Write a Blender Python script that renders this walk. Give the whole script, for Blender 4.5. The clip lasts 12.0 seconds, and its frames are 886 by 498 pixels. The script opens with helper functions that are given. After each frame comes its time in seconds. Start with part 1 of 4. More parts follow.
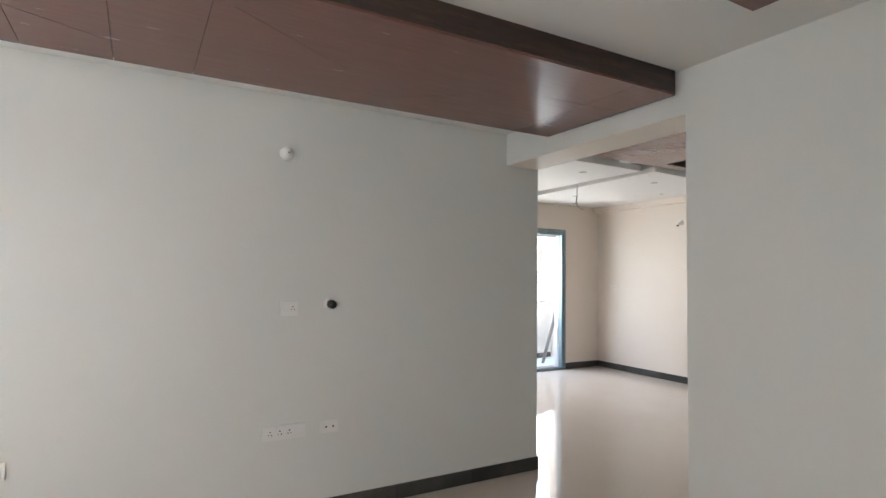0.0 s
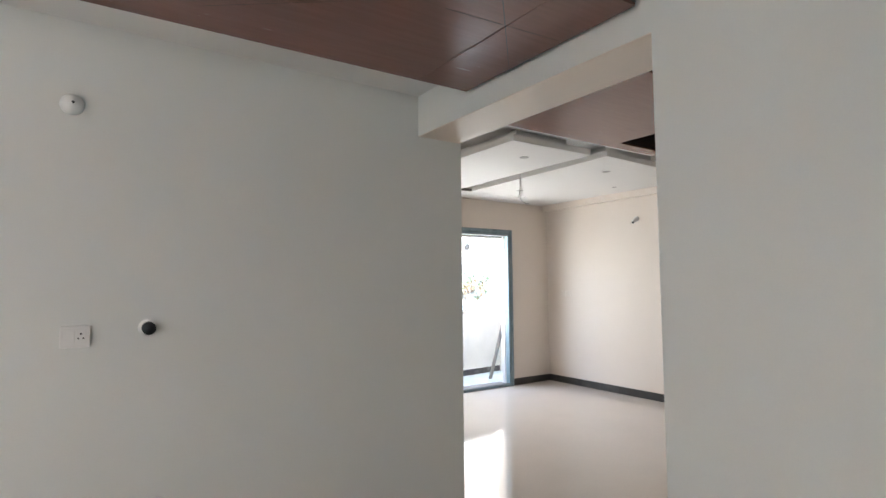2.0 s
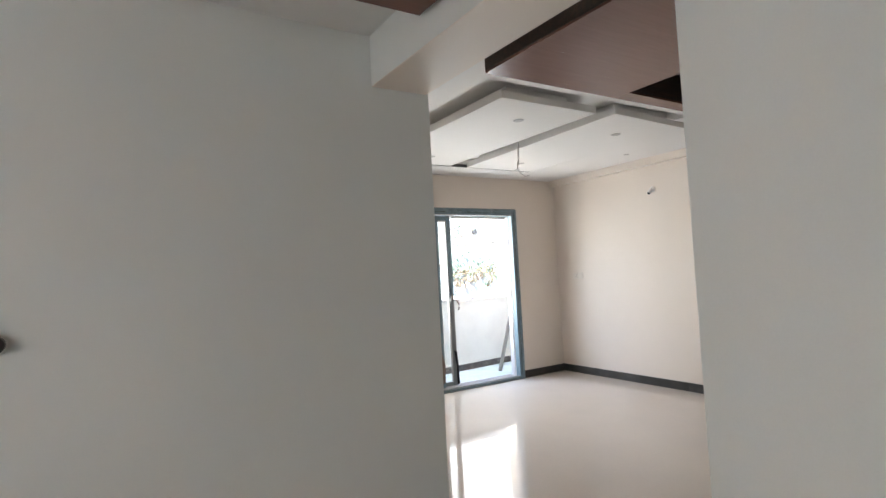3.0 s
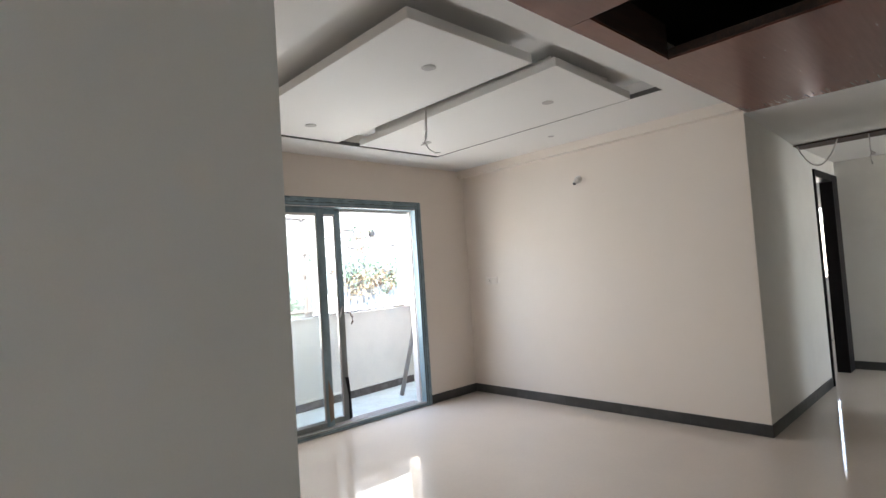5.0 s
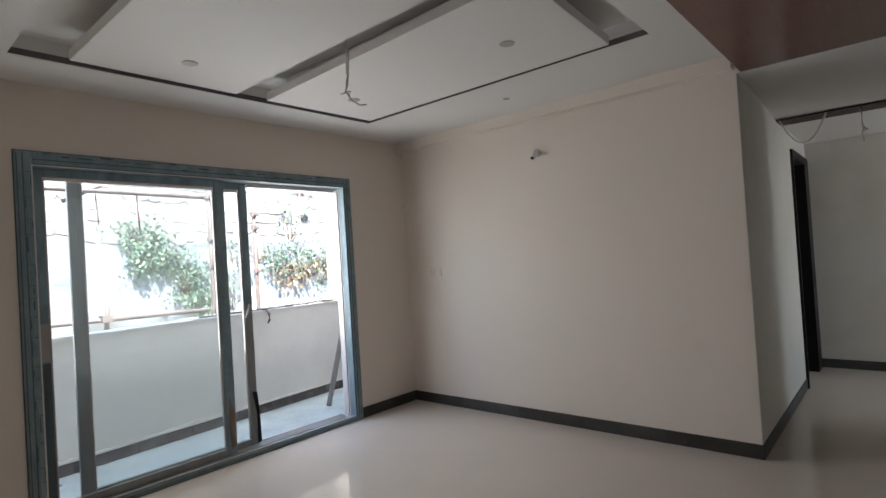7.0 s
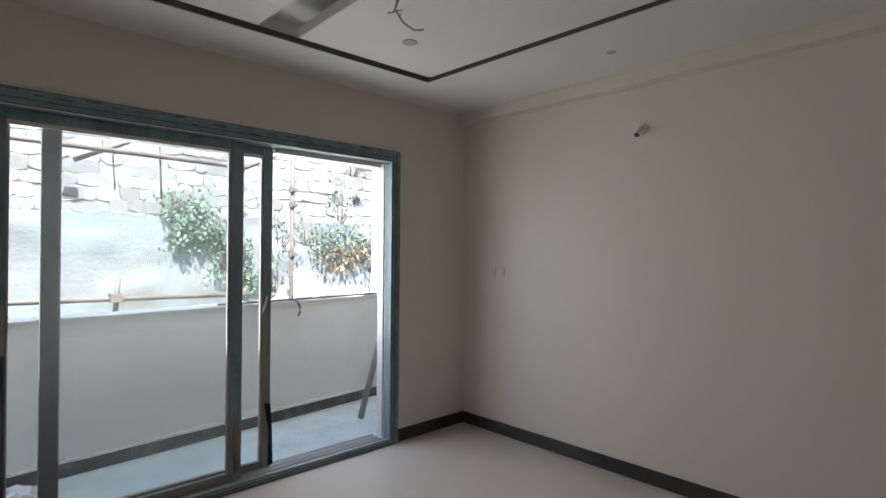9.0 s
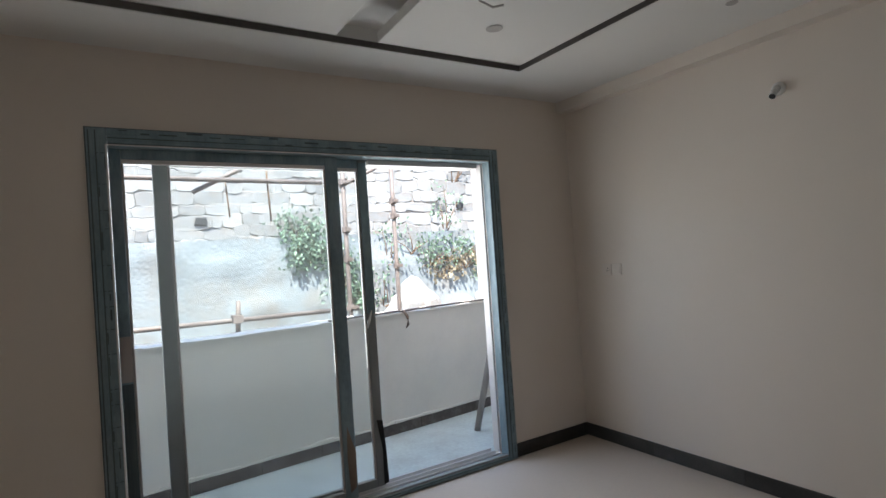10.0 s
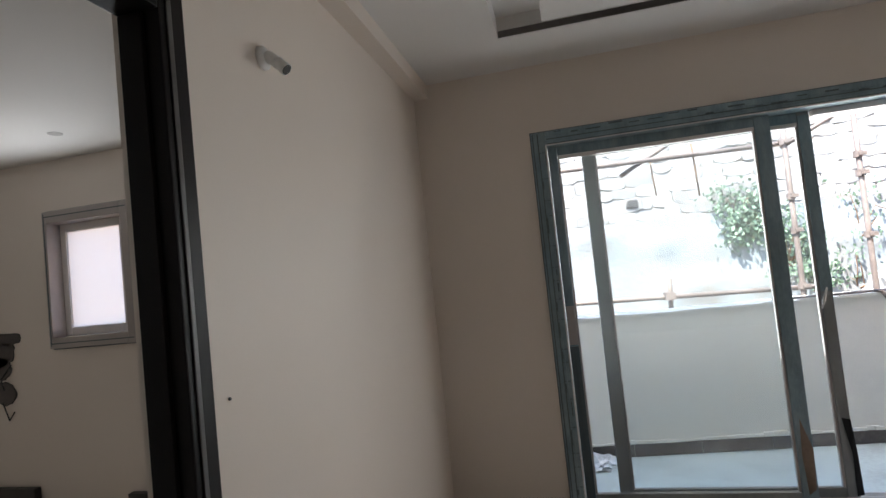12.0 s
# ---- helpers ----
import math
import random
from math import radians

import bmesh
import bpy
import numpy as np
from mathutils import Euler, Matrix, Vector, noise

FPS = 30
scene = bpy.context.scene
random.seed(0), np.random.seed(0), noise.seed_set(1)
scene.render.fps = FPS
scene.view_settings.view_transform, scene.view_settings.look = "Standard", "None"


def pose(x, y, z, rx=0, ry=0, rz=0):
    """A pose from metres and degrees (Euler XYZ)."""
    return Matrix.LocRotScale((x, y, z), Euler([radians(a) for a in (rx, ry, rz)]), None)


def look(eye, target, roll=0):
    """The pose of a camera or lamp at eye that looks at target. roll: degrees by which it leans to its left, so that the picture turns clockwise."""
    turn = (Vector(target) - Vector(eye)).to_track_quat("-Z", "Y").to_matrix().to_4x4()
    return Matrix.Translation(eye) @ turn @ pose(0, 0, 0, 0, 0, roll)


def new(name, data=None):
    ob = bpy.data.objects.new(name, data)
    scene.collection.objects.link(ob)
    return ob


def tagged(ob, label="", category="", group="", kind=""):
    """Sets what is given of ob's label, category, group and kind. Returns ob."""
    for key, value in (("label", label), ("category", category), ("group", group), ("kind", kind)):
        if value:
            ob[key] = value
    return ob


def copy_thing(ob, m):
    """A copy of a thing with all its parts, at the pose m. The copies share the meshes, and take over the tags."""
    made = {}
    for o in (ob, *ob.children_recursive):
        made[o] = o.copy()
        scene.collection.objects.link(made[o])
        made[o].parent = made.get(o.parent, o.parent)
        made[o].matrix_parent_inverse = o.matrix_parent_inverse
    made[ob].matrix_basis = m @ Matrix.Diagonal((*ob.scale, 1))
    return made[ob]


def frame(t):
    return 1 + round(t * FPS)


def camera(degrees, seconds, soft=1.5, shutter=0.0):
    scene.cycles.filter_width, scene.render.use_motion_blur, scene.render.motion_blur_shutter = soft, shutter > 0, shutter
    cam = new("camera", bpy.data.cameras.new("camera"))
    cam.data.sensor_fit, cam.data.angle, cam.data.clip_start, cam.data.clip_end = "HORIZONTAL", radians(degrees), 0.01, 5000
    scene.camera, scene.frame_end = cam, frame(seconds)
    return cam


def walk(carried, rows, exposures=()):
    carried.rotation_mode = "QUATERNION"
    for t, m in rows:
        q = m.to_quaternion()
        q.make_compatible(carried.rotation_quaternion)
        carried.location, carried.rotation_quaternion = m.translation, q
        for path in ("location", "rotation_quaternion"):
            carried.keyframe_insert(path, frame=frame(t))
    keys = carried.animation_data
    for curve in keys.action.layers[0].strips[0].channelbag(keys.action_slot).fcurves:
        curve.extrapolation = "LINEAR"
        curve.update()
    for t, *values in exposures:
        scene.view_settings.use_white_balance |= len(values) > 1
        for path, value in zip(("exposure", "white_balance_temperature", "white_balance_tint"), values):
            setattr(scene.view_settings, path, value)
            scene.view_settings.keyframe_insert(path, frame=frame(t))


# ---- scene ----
cam = camera(79.4, 12.0)
PATH = [
    (0, (-0.56, 1.79, 1.455), (0.429, 3.526, 1.554), 0.8),
    (0.5, (-0.329, 1.901, 1.397), (0.653, 3.639, 1.273), -2.7),
    (1, (-0.098, 1.973, 1.402), (0.881, 3.713, 1.279), -2.9),
    (1.5, (0.053, 2.196, 1.388), (1.128, 3.881, 1.323), -1.4),
    (2, (0.236, 2.446, 1.44), (1.358, 4.097, 1.572), -0.5),
    (2.5, (0.507, 2.625, 1.418), (1.561, 4.321, 1.529), -3.1),
    (4.5, (1.358, 3.586, 1.43), (2.609, 5.147, 1.443), -2.5),
    (5, (1.497, 3.802, 1.419), (2.869, 5.255, 1.508), -3.8),
    (5.5, (1.611, 4.017, 1.454), (3.143, 5.3, 1.543), -3.6),
    (6, (1.755, 4.11, 1.442), (3.336, 5.332, 1.508), -4.2),
    (6.5, (2.013, 4.2, 1.445), (3.59, 5.428, 1.51), -4.5),
    (7, (2.182, 4.382, 1.426), (3.695, 5.69, 1.459), -3.6),
    (7.5, (2.332, 4.645, 1.471), (3.879, 5.912, 1.497), -1.8),
    (9.5, (2.934, 5.126, 1.457), (4.189, 6.683, 1.461), -1.0),
    (10, (2.997, 5.193, 1.473), (4.044, 6.897, 1.499), -3.9),
    (10.5, (3.023, 5.148, 1.473), (3.567, 7.071, 1.551), -3.9),
    (11, (3.022, 5.128, 1.46), (3.178, 7.119, 1.573), -3.6),
    (11.5, (3.043, 5.112, 1.45), (2.962, 7.107, 1.567), -4.0),
    (12, (3.033, 5.08, 1.438), (2.587, 7.028, 1.533), -5.9),
]
EXPOSURES = [(0.0, 3.77, 6500, 10), (1.0, 3.83, 6480, 10), (2.5, 3.77, 6480, 10), (4.5, 3.48, 6500, 10), (5.5, 3.28, 6520, 11), (6.5, 2.79, 6480, 11), (7.5, 2.51, 6430, 10), (9.5, 2.14, 6430, 9), (10.5, 2.04, 6400, 9), (11.5, 2.14, 6420, 9), (12.0, 2.49, 6500, 11)]
walk(cam, [(t, look(eye, target, roll)) for t, eye, target, roll in PATH], EXPOSURES)

# ---------------------------------------------------------------- light
world = bpy.data.worlds.new("sky")
scene.world = world
world.use_nodes = True
wn = world.node_tree.nodes
sky = wn.new("ShaderNodeTexSky")
sky.sky_type = "NISHITA"
sky.sun_disc = False
sky.sun_elevation = radians(61)
sky.sun_rotation = radians(205)
world.node_tree.links.new(sky.outputs[0], wn["Background"].inputs[0])
wn["Background"].inputs[1].default_value = 0.15

sun = new("sun", bpy.data.lights.new("sun", "SUN"))
sun.data.energy, sun.data.angle, sun.data.color = 4.4, radians(0.5), (1.0, 0.95, 0.88)
sun.matrix_world = look((0, 0, 20), (math.sin(radians(25)) * 11.08, math.cos(radians(25)) * 11.08, 0))


def window_light(name, eye, target, w, h, power, colour=(0.93, 0.97, 1.0)):
    lamp = new(name, bpy.data.lights.new(name, "AREA"))
    lamp.data.shape, lamp.data.size, lamp.data.size_y = "RECTANGLE", w, h
    lamp.data.energy, lamp.data.color = power, colour
    lamp.matrix_world = look(eye, target)
    return lamp


# lamps added in the openings stand in for daylight: balcony door, and the windows of the rooms around (dining and
# passage ones unseen)
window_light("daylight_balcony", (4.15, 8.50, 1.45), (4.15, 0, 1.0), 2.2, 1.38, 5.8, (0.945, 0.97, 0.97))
window_light("daylight_dining", (-1.75, 0.9, 1.5), (-1.6, 5, 1.4), 1.3, 1.3, 0.98, (0.83, 0.96, 0.99))
window_light("daylight_dining_side", (-2.7, 3.7, 1.4), (0, 3.9, 1.5), 1.2, 1.2, 0.86, (0.82, 0.96, 0.99))
window_light("daylight_entry", (8.7, 1.1, 1.5), (8.6, 5, 1.3), 0.7, 1.3, 3.6, (0.82, 0.93, 1.0))
window_light("daylight_bedroom", (11.62, 6.05, 1.5), (9, 6.0, 1.2), 1.1, 1.2, 1.8)
window_light("daylight_study", (-0.27, 8.195, 1.68), (-0.27, 5, 1.68), 0.52, 0.72, 2.4)

# ---------------------------------------------------------------- materials


def rgb(c):
    return (c[0], c[1], c[2], 1)


def surface(name, base, rough=0.6, vary=0.06, scale=3.0, fine=60.0, bump=0.08, depth=0.002, metal=0.0, dirt=None, dirt_amount=0.0,
            dirt_scale=1.3, stretch=(1, 1, 1), spec=0.5, rough_vary=0.08, obrand=0.0):
    """A painted, plastered or stony surface: colour that drifts at two scales, stains and fine relief, in metres."""
    m = bpy.data.materials.new(name)
    m.use_nodes = True
    n, l = m.node_tree.nodes, m.node_tree.links
    b = n["Principled BSDF"]
    tc = n.new("ShaderNodeTexCoord")
    mp = n.new("ShaderNodeMapping")
    mp.inputs["Scale"].default_value = stretch
    l.new(tc.outputs["Object"], mp.inputs[0])
    big, small = n.new("ShaderNodeTexNoise"), n.new("ShaderNodeTexNoise")
    big.inputs["Scale"].default_value, big.inputs["Detail"].default_value = scale, 5
    small.inputs["Scale"].default_value, small.inputs["Detail"].default_value = fine, 4
    l.new(mp.outputs[0], big.inputs[0]), l.new(mp.outputs[0], small.inputs[0])
    mix = n.new("ShaderNodeMath")
    mix.operation = "MULTIPLY_ADD"
    mix.inputs[1].default_value = 0.6
    l.new(big.outputs["Fac"], mix.inputs[0])
    half = n.new("ShaderNodeMath")
    half.operation = "MULTIPLY"
    half.inputs[1].default_value = 0.4
    l.new(small.outputs["Fac"], half.inputs[0])
    l.new(half.outputs[0], mix.inputs[2])
    ramp = n.new("ShaderNodeValToRGB")
    ramp.color_ramp.elements[0].position, ramp.color_ramp.elements[1].position = 0.3, 0.7
    ramp.color_ramp.elements[0].color = rgb([c * (1 - vary) for c in base])
    ramp.color_ramp.elements[1].color = rgb([min(1, c * (1 + vary)) for c in base])
    l.new(mix.outputs[0], ramp.inputs[0])
    out = ramp.outputs[0]
    if dirt:
        dn = n.new("ShaderNodeTexNoise")
        dn.inputs["Scale"].default_value, dn.inputs["Detail"].default_value, dn.inputs["Roughness"].default_value = dirt_scale, 8, 0.65
        l.new(mp.outputs[0], dn.inputs[0])
        dr = n.new("ShaderNodeMapRange")
        dr.inputs[1].default_value, dr.inputs[2].default_value, dr.inputs[4].default_value = 0.48, 0.75, dirt_amount
        l.new(dn.outputs["Fac"], dr.inputs[0])
        dm = n.new("ShaderNodeMix")
        dm.data_type = "RGBA"
        l.new(dr.outputs[0], dm.inputs[0]), l.new(out, dm.inputs[6])
        dm.inputs[7].default_value = rgb(dirt)
        out = dm.outputs[2]
    if obrand:
        oi = n.new("ShaderNodeObjectInfo")
        hv = n.new("ShaderNodeHueSaturation")
        mr = n.new("ShaderNodeMapRange")
        mr.inputs[3].default_value, mr.inputs[4].default_value = 1 - obrand, 1 + obrand
        l.new(oi.outputs["Random"], mr.inputs[0]), l.new(mr.outputs[0], hv.inputs["Value"]), l.new(out, hv.inputs["Color"])
        out = hv.outputs[0]
    l.new(out, b.inputs["Base Color"])
    rr = n.new("ShaderNodeMapRange")
    rr.inputs[3].default_value, rr.inputs[4].default_value = max(0.02, rough - rough_vary), min(1, rough + rough_vary)
    l.new(big.outputs["Fac"], rr.inputs[0]), l.new(rr.outputs[0], b.inputs["Roughness"])
    b.inputs["Metallic"].default_value = metal
    b.inputs["Specular IOR Level"].default_value = spec
    if bump:
        bp = n.new("ShaderNodeBump")
        bp.inputs["Strength"].default_value, bp.inputs["Distance"].default_value = bump, depth
        l.new(mix.outputs[0], bp.inputs["Height"]), l.new(bp.outputs[0], b.inputs["Normal"])
    return m


def laminate(name, base, dark):
    """Red-brown wood laminate: long grain, fine pores, a satin gloss."""
    m = surface(name, base, 0.26, 0.09, 4, 90, 0.0, stretch=(1.2, 14, 6), rough_vary=0.03, dirt=dark, dirt_amount=0.35, dirt_scale=1.6)
    return m


def glass(name, tint=(0.965, 0.98, 0.978), haze=0.008):
    m = bpy.data.materials.new(name)
    m.use_nodes = True
    n, l = m.node_tree.nodes, m.node_tree.links
    n.remove(n["Principled BSDF"])
    tr, gl, mx, fr = n.new("ShaderNodeBsdfTransparent"), n.new("ShaderNodeBsdfGlossy"), n.new("ShaderNodeMixShader"), n.new("ShaderNodeFresnel")
    tr.inputs[0].default_value = rgb(tint)
    gl.inputs["Roughness"].default_value = 0.02
    fr.inputs["IOR"].default_value = 1.45
    l.new(fr.outputs[0], mx.inputs[0]), l.new(tr.outputs[0], mx.inputs[1]), l.new(gl.outputs[0], mx.inputs[2])
    # added translucent haze, patchy by noise, pales the view behind the pane
    du, dm = n.new("ShaderNodeBsdfTranslucent"), n.new("ShaderNodeMixShader")
    du.inputs[0].default_value = (0.9, 0.9, 0.88, 1)
    no, ra, tc = n.new("ShaderNodeTexNoise"), n.new("ShaderNodeMapRange"), n.new("ShaderNodeTexCoord")
    no.inputs["Scale"].default_value, no.inputs["Detail"].default_value = 2.2, 6
    ra.inputs[1].default_value, ra.inputs[2].default_value, ra.inputs[3].default_value, ra.inputs[4].default_value = 0.3, 0.75, haze * 0.6, haze * 1.5
    l.new(tc.outputs["Object"], no.inputs[0]), l.new(no.outputs["Fac"], ra.inputs[0]), l.new(ra.outputs[0], dm.inputs[0])
    l.new(mx.outputs[0], dm.inputs[1]), l.new(du.outputs[0], dm.inputs[2])
    l.new(dm.outputs[0], n["Material Output"].inputs[0])
    return m


CREAM = surface("cream_wall_paint", (0.77, 0.688, 0.611), 0.55, 0.025, 1.4, 220, 0.10, 0.0012, dirt=(0.60, 0.52, 0.45), dirt_amount=0.10, dirt_scale=0.9)
WHITE = surface("off_white_wall_paint", (0.73, 0.735, 0.708), 0.5, 0.025, 1.2, 220, 0.10, 0.0012, dirt=(0.58, 0.56, 0.53), dirt_amount=0.12, dirt_scale=0.8)
GREYED = surface("dusty_passage_paint", (0.70, 0.67, 0.62), 0.65, 0.05, 1.8, 160, 0.14, 0.0015, dirt=(0.42, 0.38, 0.34), dirt_amount=0.25, dirt_scale=1.6)
CEIL = surface("ceiling_white", (0.76, 0.74, 0.715), 0.7, 0.02, 1.5, 180, 0.06, 0.001)
FLOOR = surface("polished_vitrified_tile", (0.605, 0.53, 0.46), 0.04, 0.035, 2.2, 45, 0.0, rough_vary=0.02, spec=0.22, dirt=(0.55, 0.50, 0.45), dirt_amount=0.25, dirt_scale=2.5, obrand=0.02)
SKIRT = surface("dark_skirting_tile", (0.042, 0.040, 0.038), 0.45, 0.25, 6, 80, 0.06, 0.001, dirt=(0.11, 0.10, 0.09), dirt_amount=0.4, dirt_scale=5, obrand=0.25)
WOOD = laminate("red_brown_laminate", (0.19, 0.088, 0.069), (0.15, 0.068, 0.052))
WOOD_DARK = surface("raw_dark_batten", (0.045, 0.026, 0.02), 0.6, 0.35, 9, 60, 0.2, 0.002, stretch=(1, 8, 8), dirt=(0.15, 0.07, 0.04), dirt_amount=0.5, dirt_scale=4)
SEAM = surface("dark_joint", (0.05, 0.025, 0.02), 0.8, 0.2, 20, 90, 0.1)
FILM = surface("blue_grey_film_on_frame", (0.205, 0.285, 0.32), 0.45, 0.3, 12, 90, 0.2, 0.001, stretch=(1, 1, 0.3), dirt=(0.36, 0.43, 0.46), dirt_amount=0.75, dirt_scale=9, rough_vary=0.12)
FILMDARK = surface("dark_ridged_film", (0.085, 0.115, 0.125), 0.5, 0.35, 6, 60, 0.15, 0.001, stretch=(9, 1, 0.2))
BARE = surface("bare_grey_frame", (0.42, 0.375, 0.35), 0.4, 0.05, 8, 60, 0.03)
ALU = surface("white_upvc", (0.72, 0.68, 0.66), 0.35, 0.04, 6, 90, 0.03, 0.001)
TAUPE = surface("grey_stile_film", (0.27, 0.28, 0.275), 0.45, 0.12, 8, 60, 0.06, 0.001, stretch=(1, 1, 0.3))
BLACKTAPE = surface("black_plastic", (0.012, 0.012, 0.013), 0.4, 0.2, 10, 60, 0.1, 0.001)
TORN = surface("torn_brown_film", (0.27, 0.20, 0.15), 0.6, 0.2, 9, 60, 0.1, 0.001)
PLASTIC = surface("white_switch_plastic", (0.80, 0.79, 0.77), 0.3, 0.02, 9, 60, 0.0)
PLATE = surface("aged_switch_plastic", (0.77, 0.70, 0.635), 0.4, 0.02, 9, 60, 0.0)
SLOT = surface("dark_socket_slot", (0.03, 0.03, 0.03), 0.6, 0.1, 20, 90, 0.0)
PIPE = surface("black_conduit", (0.018, 0.018, 0.02), 0.35, 0.2, 12, 80, 0.05)
BLACKWOOD = surface("black_stained_door_frame", (0.010, 0.008, 0.008), 0.42, 0.25, 4, 60, 0.08, 0.001, stretch=(6, 6, 0.5), spec=0.15)
# lighter grey painted for the highlight on the black frame's moulding
EDGE_SHEEN = surface("painted_edge_sheen", (0.075, 0.07, 0.068), 0.4, 0.3, 6, 60, 0.1)
ROUND = surface("downlight_cap", (0.42, 0.40, 0.385), 0.5, 0.05, 9, 60, 0.0)
CABLE = surface("grey_cable", (0.42, 0.40, 0.38), 0.5, 0.1, 20, 80, 0.0)
CONCRETE = surface("dusty_balcony_cement", (0.60, 0.655, 0.60), 0.85, 0.16, 2.5, 40, 0.25, 0.004, dirt=(0.42, 0.42, 0.38), dirt_amount=0.6, dirt_scale=3.5)
PLASTER = surface("balcony_plaster", (0.80, 0.755, 0.67), 0.8, 0.05, 2, 120, 0.15, 0.002, dirt=(0.5, 0.47, 0.42), dirt_amount=0.3)
ROUGHSKIRT = surface("unfinished_skirting", (0.10, 0.085, 0.076), 0.8, 0.3, 7, 60, 0.3, 0.004, dirt=(0.36, 0.33, 0.30), dirt_amount=0.6, dirt_scale=6)
STONE = surface("sunlit_rubble_stone", (0.245, 0.25, 0.25), 0.9, 0.16, 3, 30, 0.35, 0.01, dirt=(0.20, 0.16, 0.125), dirt_amount=0.8, dirt_scale=2.6, obrand=0.2)
MORTAR = surface("pale_slurry", (0.205, 0.235, 0.25), 0.95, 0.16, 2.6, 22, 0.7, 0.03, dirt=(0.165, 0.14, 0.115), dirt_amount=0.8, dirt_scale=1.5)
SOIL = surface("dry_soil", (0.30, 0.24, 0.18), 0.95, 0.2, 2, 30, 0.6, 0.03)
RUST = surface("rusted_scaffold_tube", (0.15, 0.125, 0.115), 0.6, 0.3, 8, 70, 0.2, 0.002, metal=0.1, dirt=(0.27, 0.24, 0.23), dirt_amount=0.7, dirt_scale=6)


def foliage(name, base):
    """Thin leaves: a matt face and light that shines through, varied leaf by leaf."""
    m = surface(name, base, 0.5, 0.3, 3, 20, 0.0)
    n, l = m.node_tree.nodes, m.node_tree.links
    b, out = n["Principled BSDF"], n["Material Output"]
    colour = b.inputs["Base Color"].links[0].from_socket
    geo, mr, hv = n.new("ShaderNodeNewGeometry"), n.new("ShaderNodeMapRange"), n.new("ShaderNodeHueSaturation")
    mr.inputs[3].default_value, mr.inputs[4].default_value = 0.5, 1.7
    l.new(geo.outputs["Random Per Island"], mr.inputs[0]), l.new(mr.outputs[0], hv.inputs["Value"]), l.new(colour, hv.inputs["Color"])
    l.new(hv.outputs[0], b.inputs["Base Color"])
    tr, mx = n.new("ShaderNodeBsdfTranslucent"), n.new("ShaderNodeMixShader")
    mx.inputs[0].default_value = 0.35
    l.new(hv.outputs[0], tr.inputs[0]), l.new(b.outputs[0], mx.inputs[1]), l.new(tr.outputs[0], mx.inputs[2]), l.new(mx.outputs[0], out.inputs[0])
    return m


LEAF = foliage("bush_leaf", (0.15, 0.225, 0.16))
LEAF2 = foliage("dry_leaf", (0.26, 0.225, 0.16))
TWIG = surface("twig", (0.16, 0.10, 0.06), 0.8, 0.2, 10, 60, 0.1)
PALEWOOD = surface("weathered_pale_wood", (0.36, 0.31, 0.27), 0.8, 0.2, 6, 60, 0.2, 0.002, stretch=(6, 6, 0.6))
JOINT = surface("recessed_stone_joint", (0.25, 0.225, 0.20), 0.95, 0.2, 4, 40, 0.4, 0.01)
GLASS = glass("clear_glass")
FROSTED = bpy.data.materials.new("frosted_glass")
FROSTED.use_nodes = True
_n, _l = FROSTED.node_tree.nodes, FROSTED.node_tree.links
_t = _n.new("ShaderNodeBsdfTranslucent")
_t.inputs[0].default_value = (0.86, 0.82, 0.80, 1)
_m = _n.new("ShaderNodeMixShader")
_m.inputs[0].default_value = 0.12
_l.new(_t.outputs[0], _m.inputs[1]), _l.new(_n["Principled BSDF"].outputs[0], _m.inputs[2]), _l.new(_m.outputs[0], _n["Material Output"].inputs[0])
# dark grey painted for the shade in the tray gap
EDGE_SHADE = surface("painted_edge_shade", (0.11, 0.10, 0.095), 0.7, 0.2, 8, 60, 0.1)
VOID = surface("dark_void_cement", (0.10, 0.09, 0.085), 0.9, 0.2, 3, 40, 0.2)

# ---------------------------------------------------------------- builders


def mesh_ob(name, bm, material, parent=None, smooth=False):
    me = bpy.data.meshes.new(name)
    bmesh.ops.recalc_face_normals(bm, faces=bm.faces)
    bm.to_mesh(me)
    bm.free()
    me.materials.append(material)
    if smooth:
        for p in me.polygons:
            p.use_smooth = True
    ob = new(name, me)
    if parent:
        ob.parent = parent
    return ob


def part(name, bm, material, parent, label="", smooth=False):
    ob = mesh_ob(name, bm, material, parent, smooth)
    if label:
        tagged(ob, label)
    return ob


def thing(name, at, label, category, group=""):
    ob = new(name)
    ob.location = at
    return tagged(ob, label, category, group)


def add_box(bm, x0, x1, y0, y1, z0, z1, bevel=0.0):
    vs = [bm.verts.new((x, y, z)) for x in (x0, x1) for y in (y0, y1) for z in (z0, z1)]
    quads = ((0, 1, 3, 2), (4, 6, 7, 5), (0, 4, 5, 1), (2, 3, 7, 6), (0, 2, 6, 4), (1, 5, 7, 3))
    fs = [bm.faces.new([vs[i] for i in q]) for q in quads]
    if bevel:
        es = list({e for f in fs for e in f.edges})
        bmesh.ops.bevel(bm, geom=es, offset=bevel, segments=2, affect="EDGES", profile=0.6)
    return bm


def box(x0, x1, y0, y1, z0, z1, bevel=0.0):
    return add_box(bmesh.new(), x0, x1, y0, y1, z0, z1, bevel)


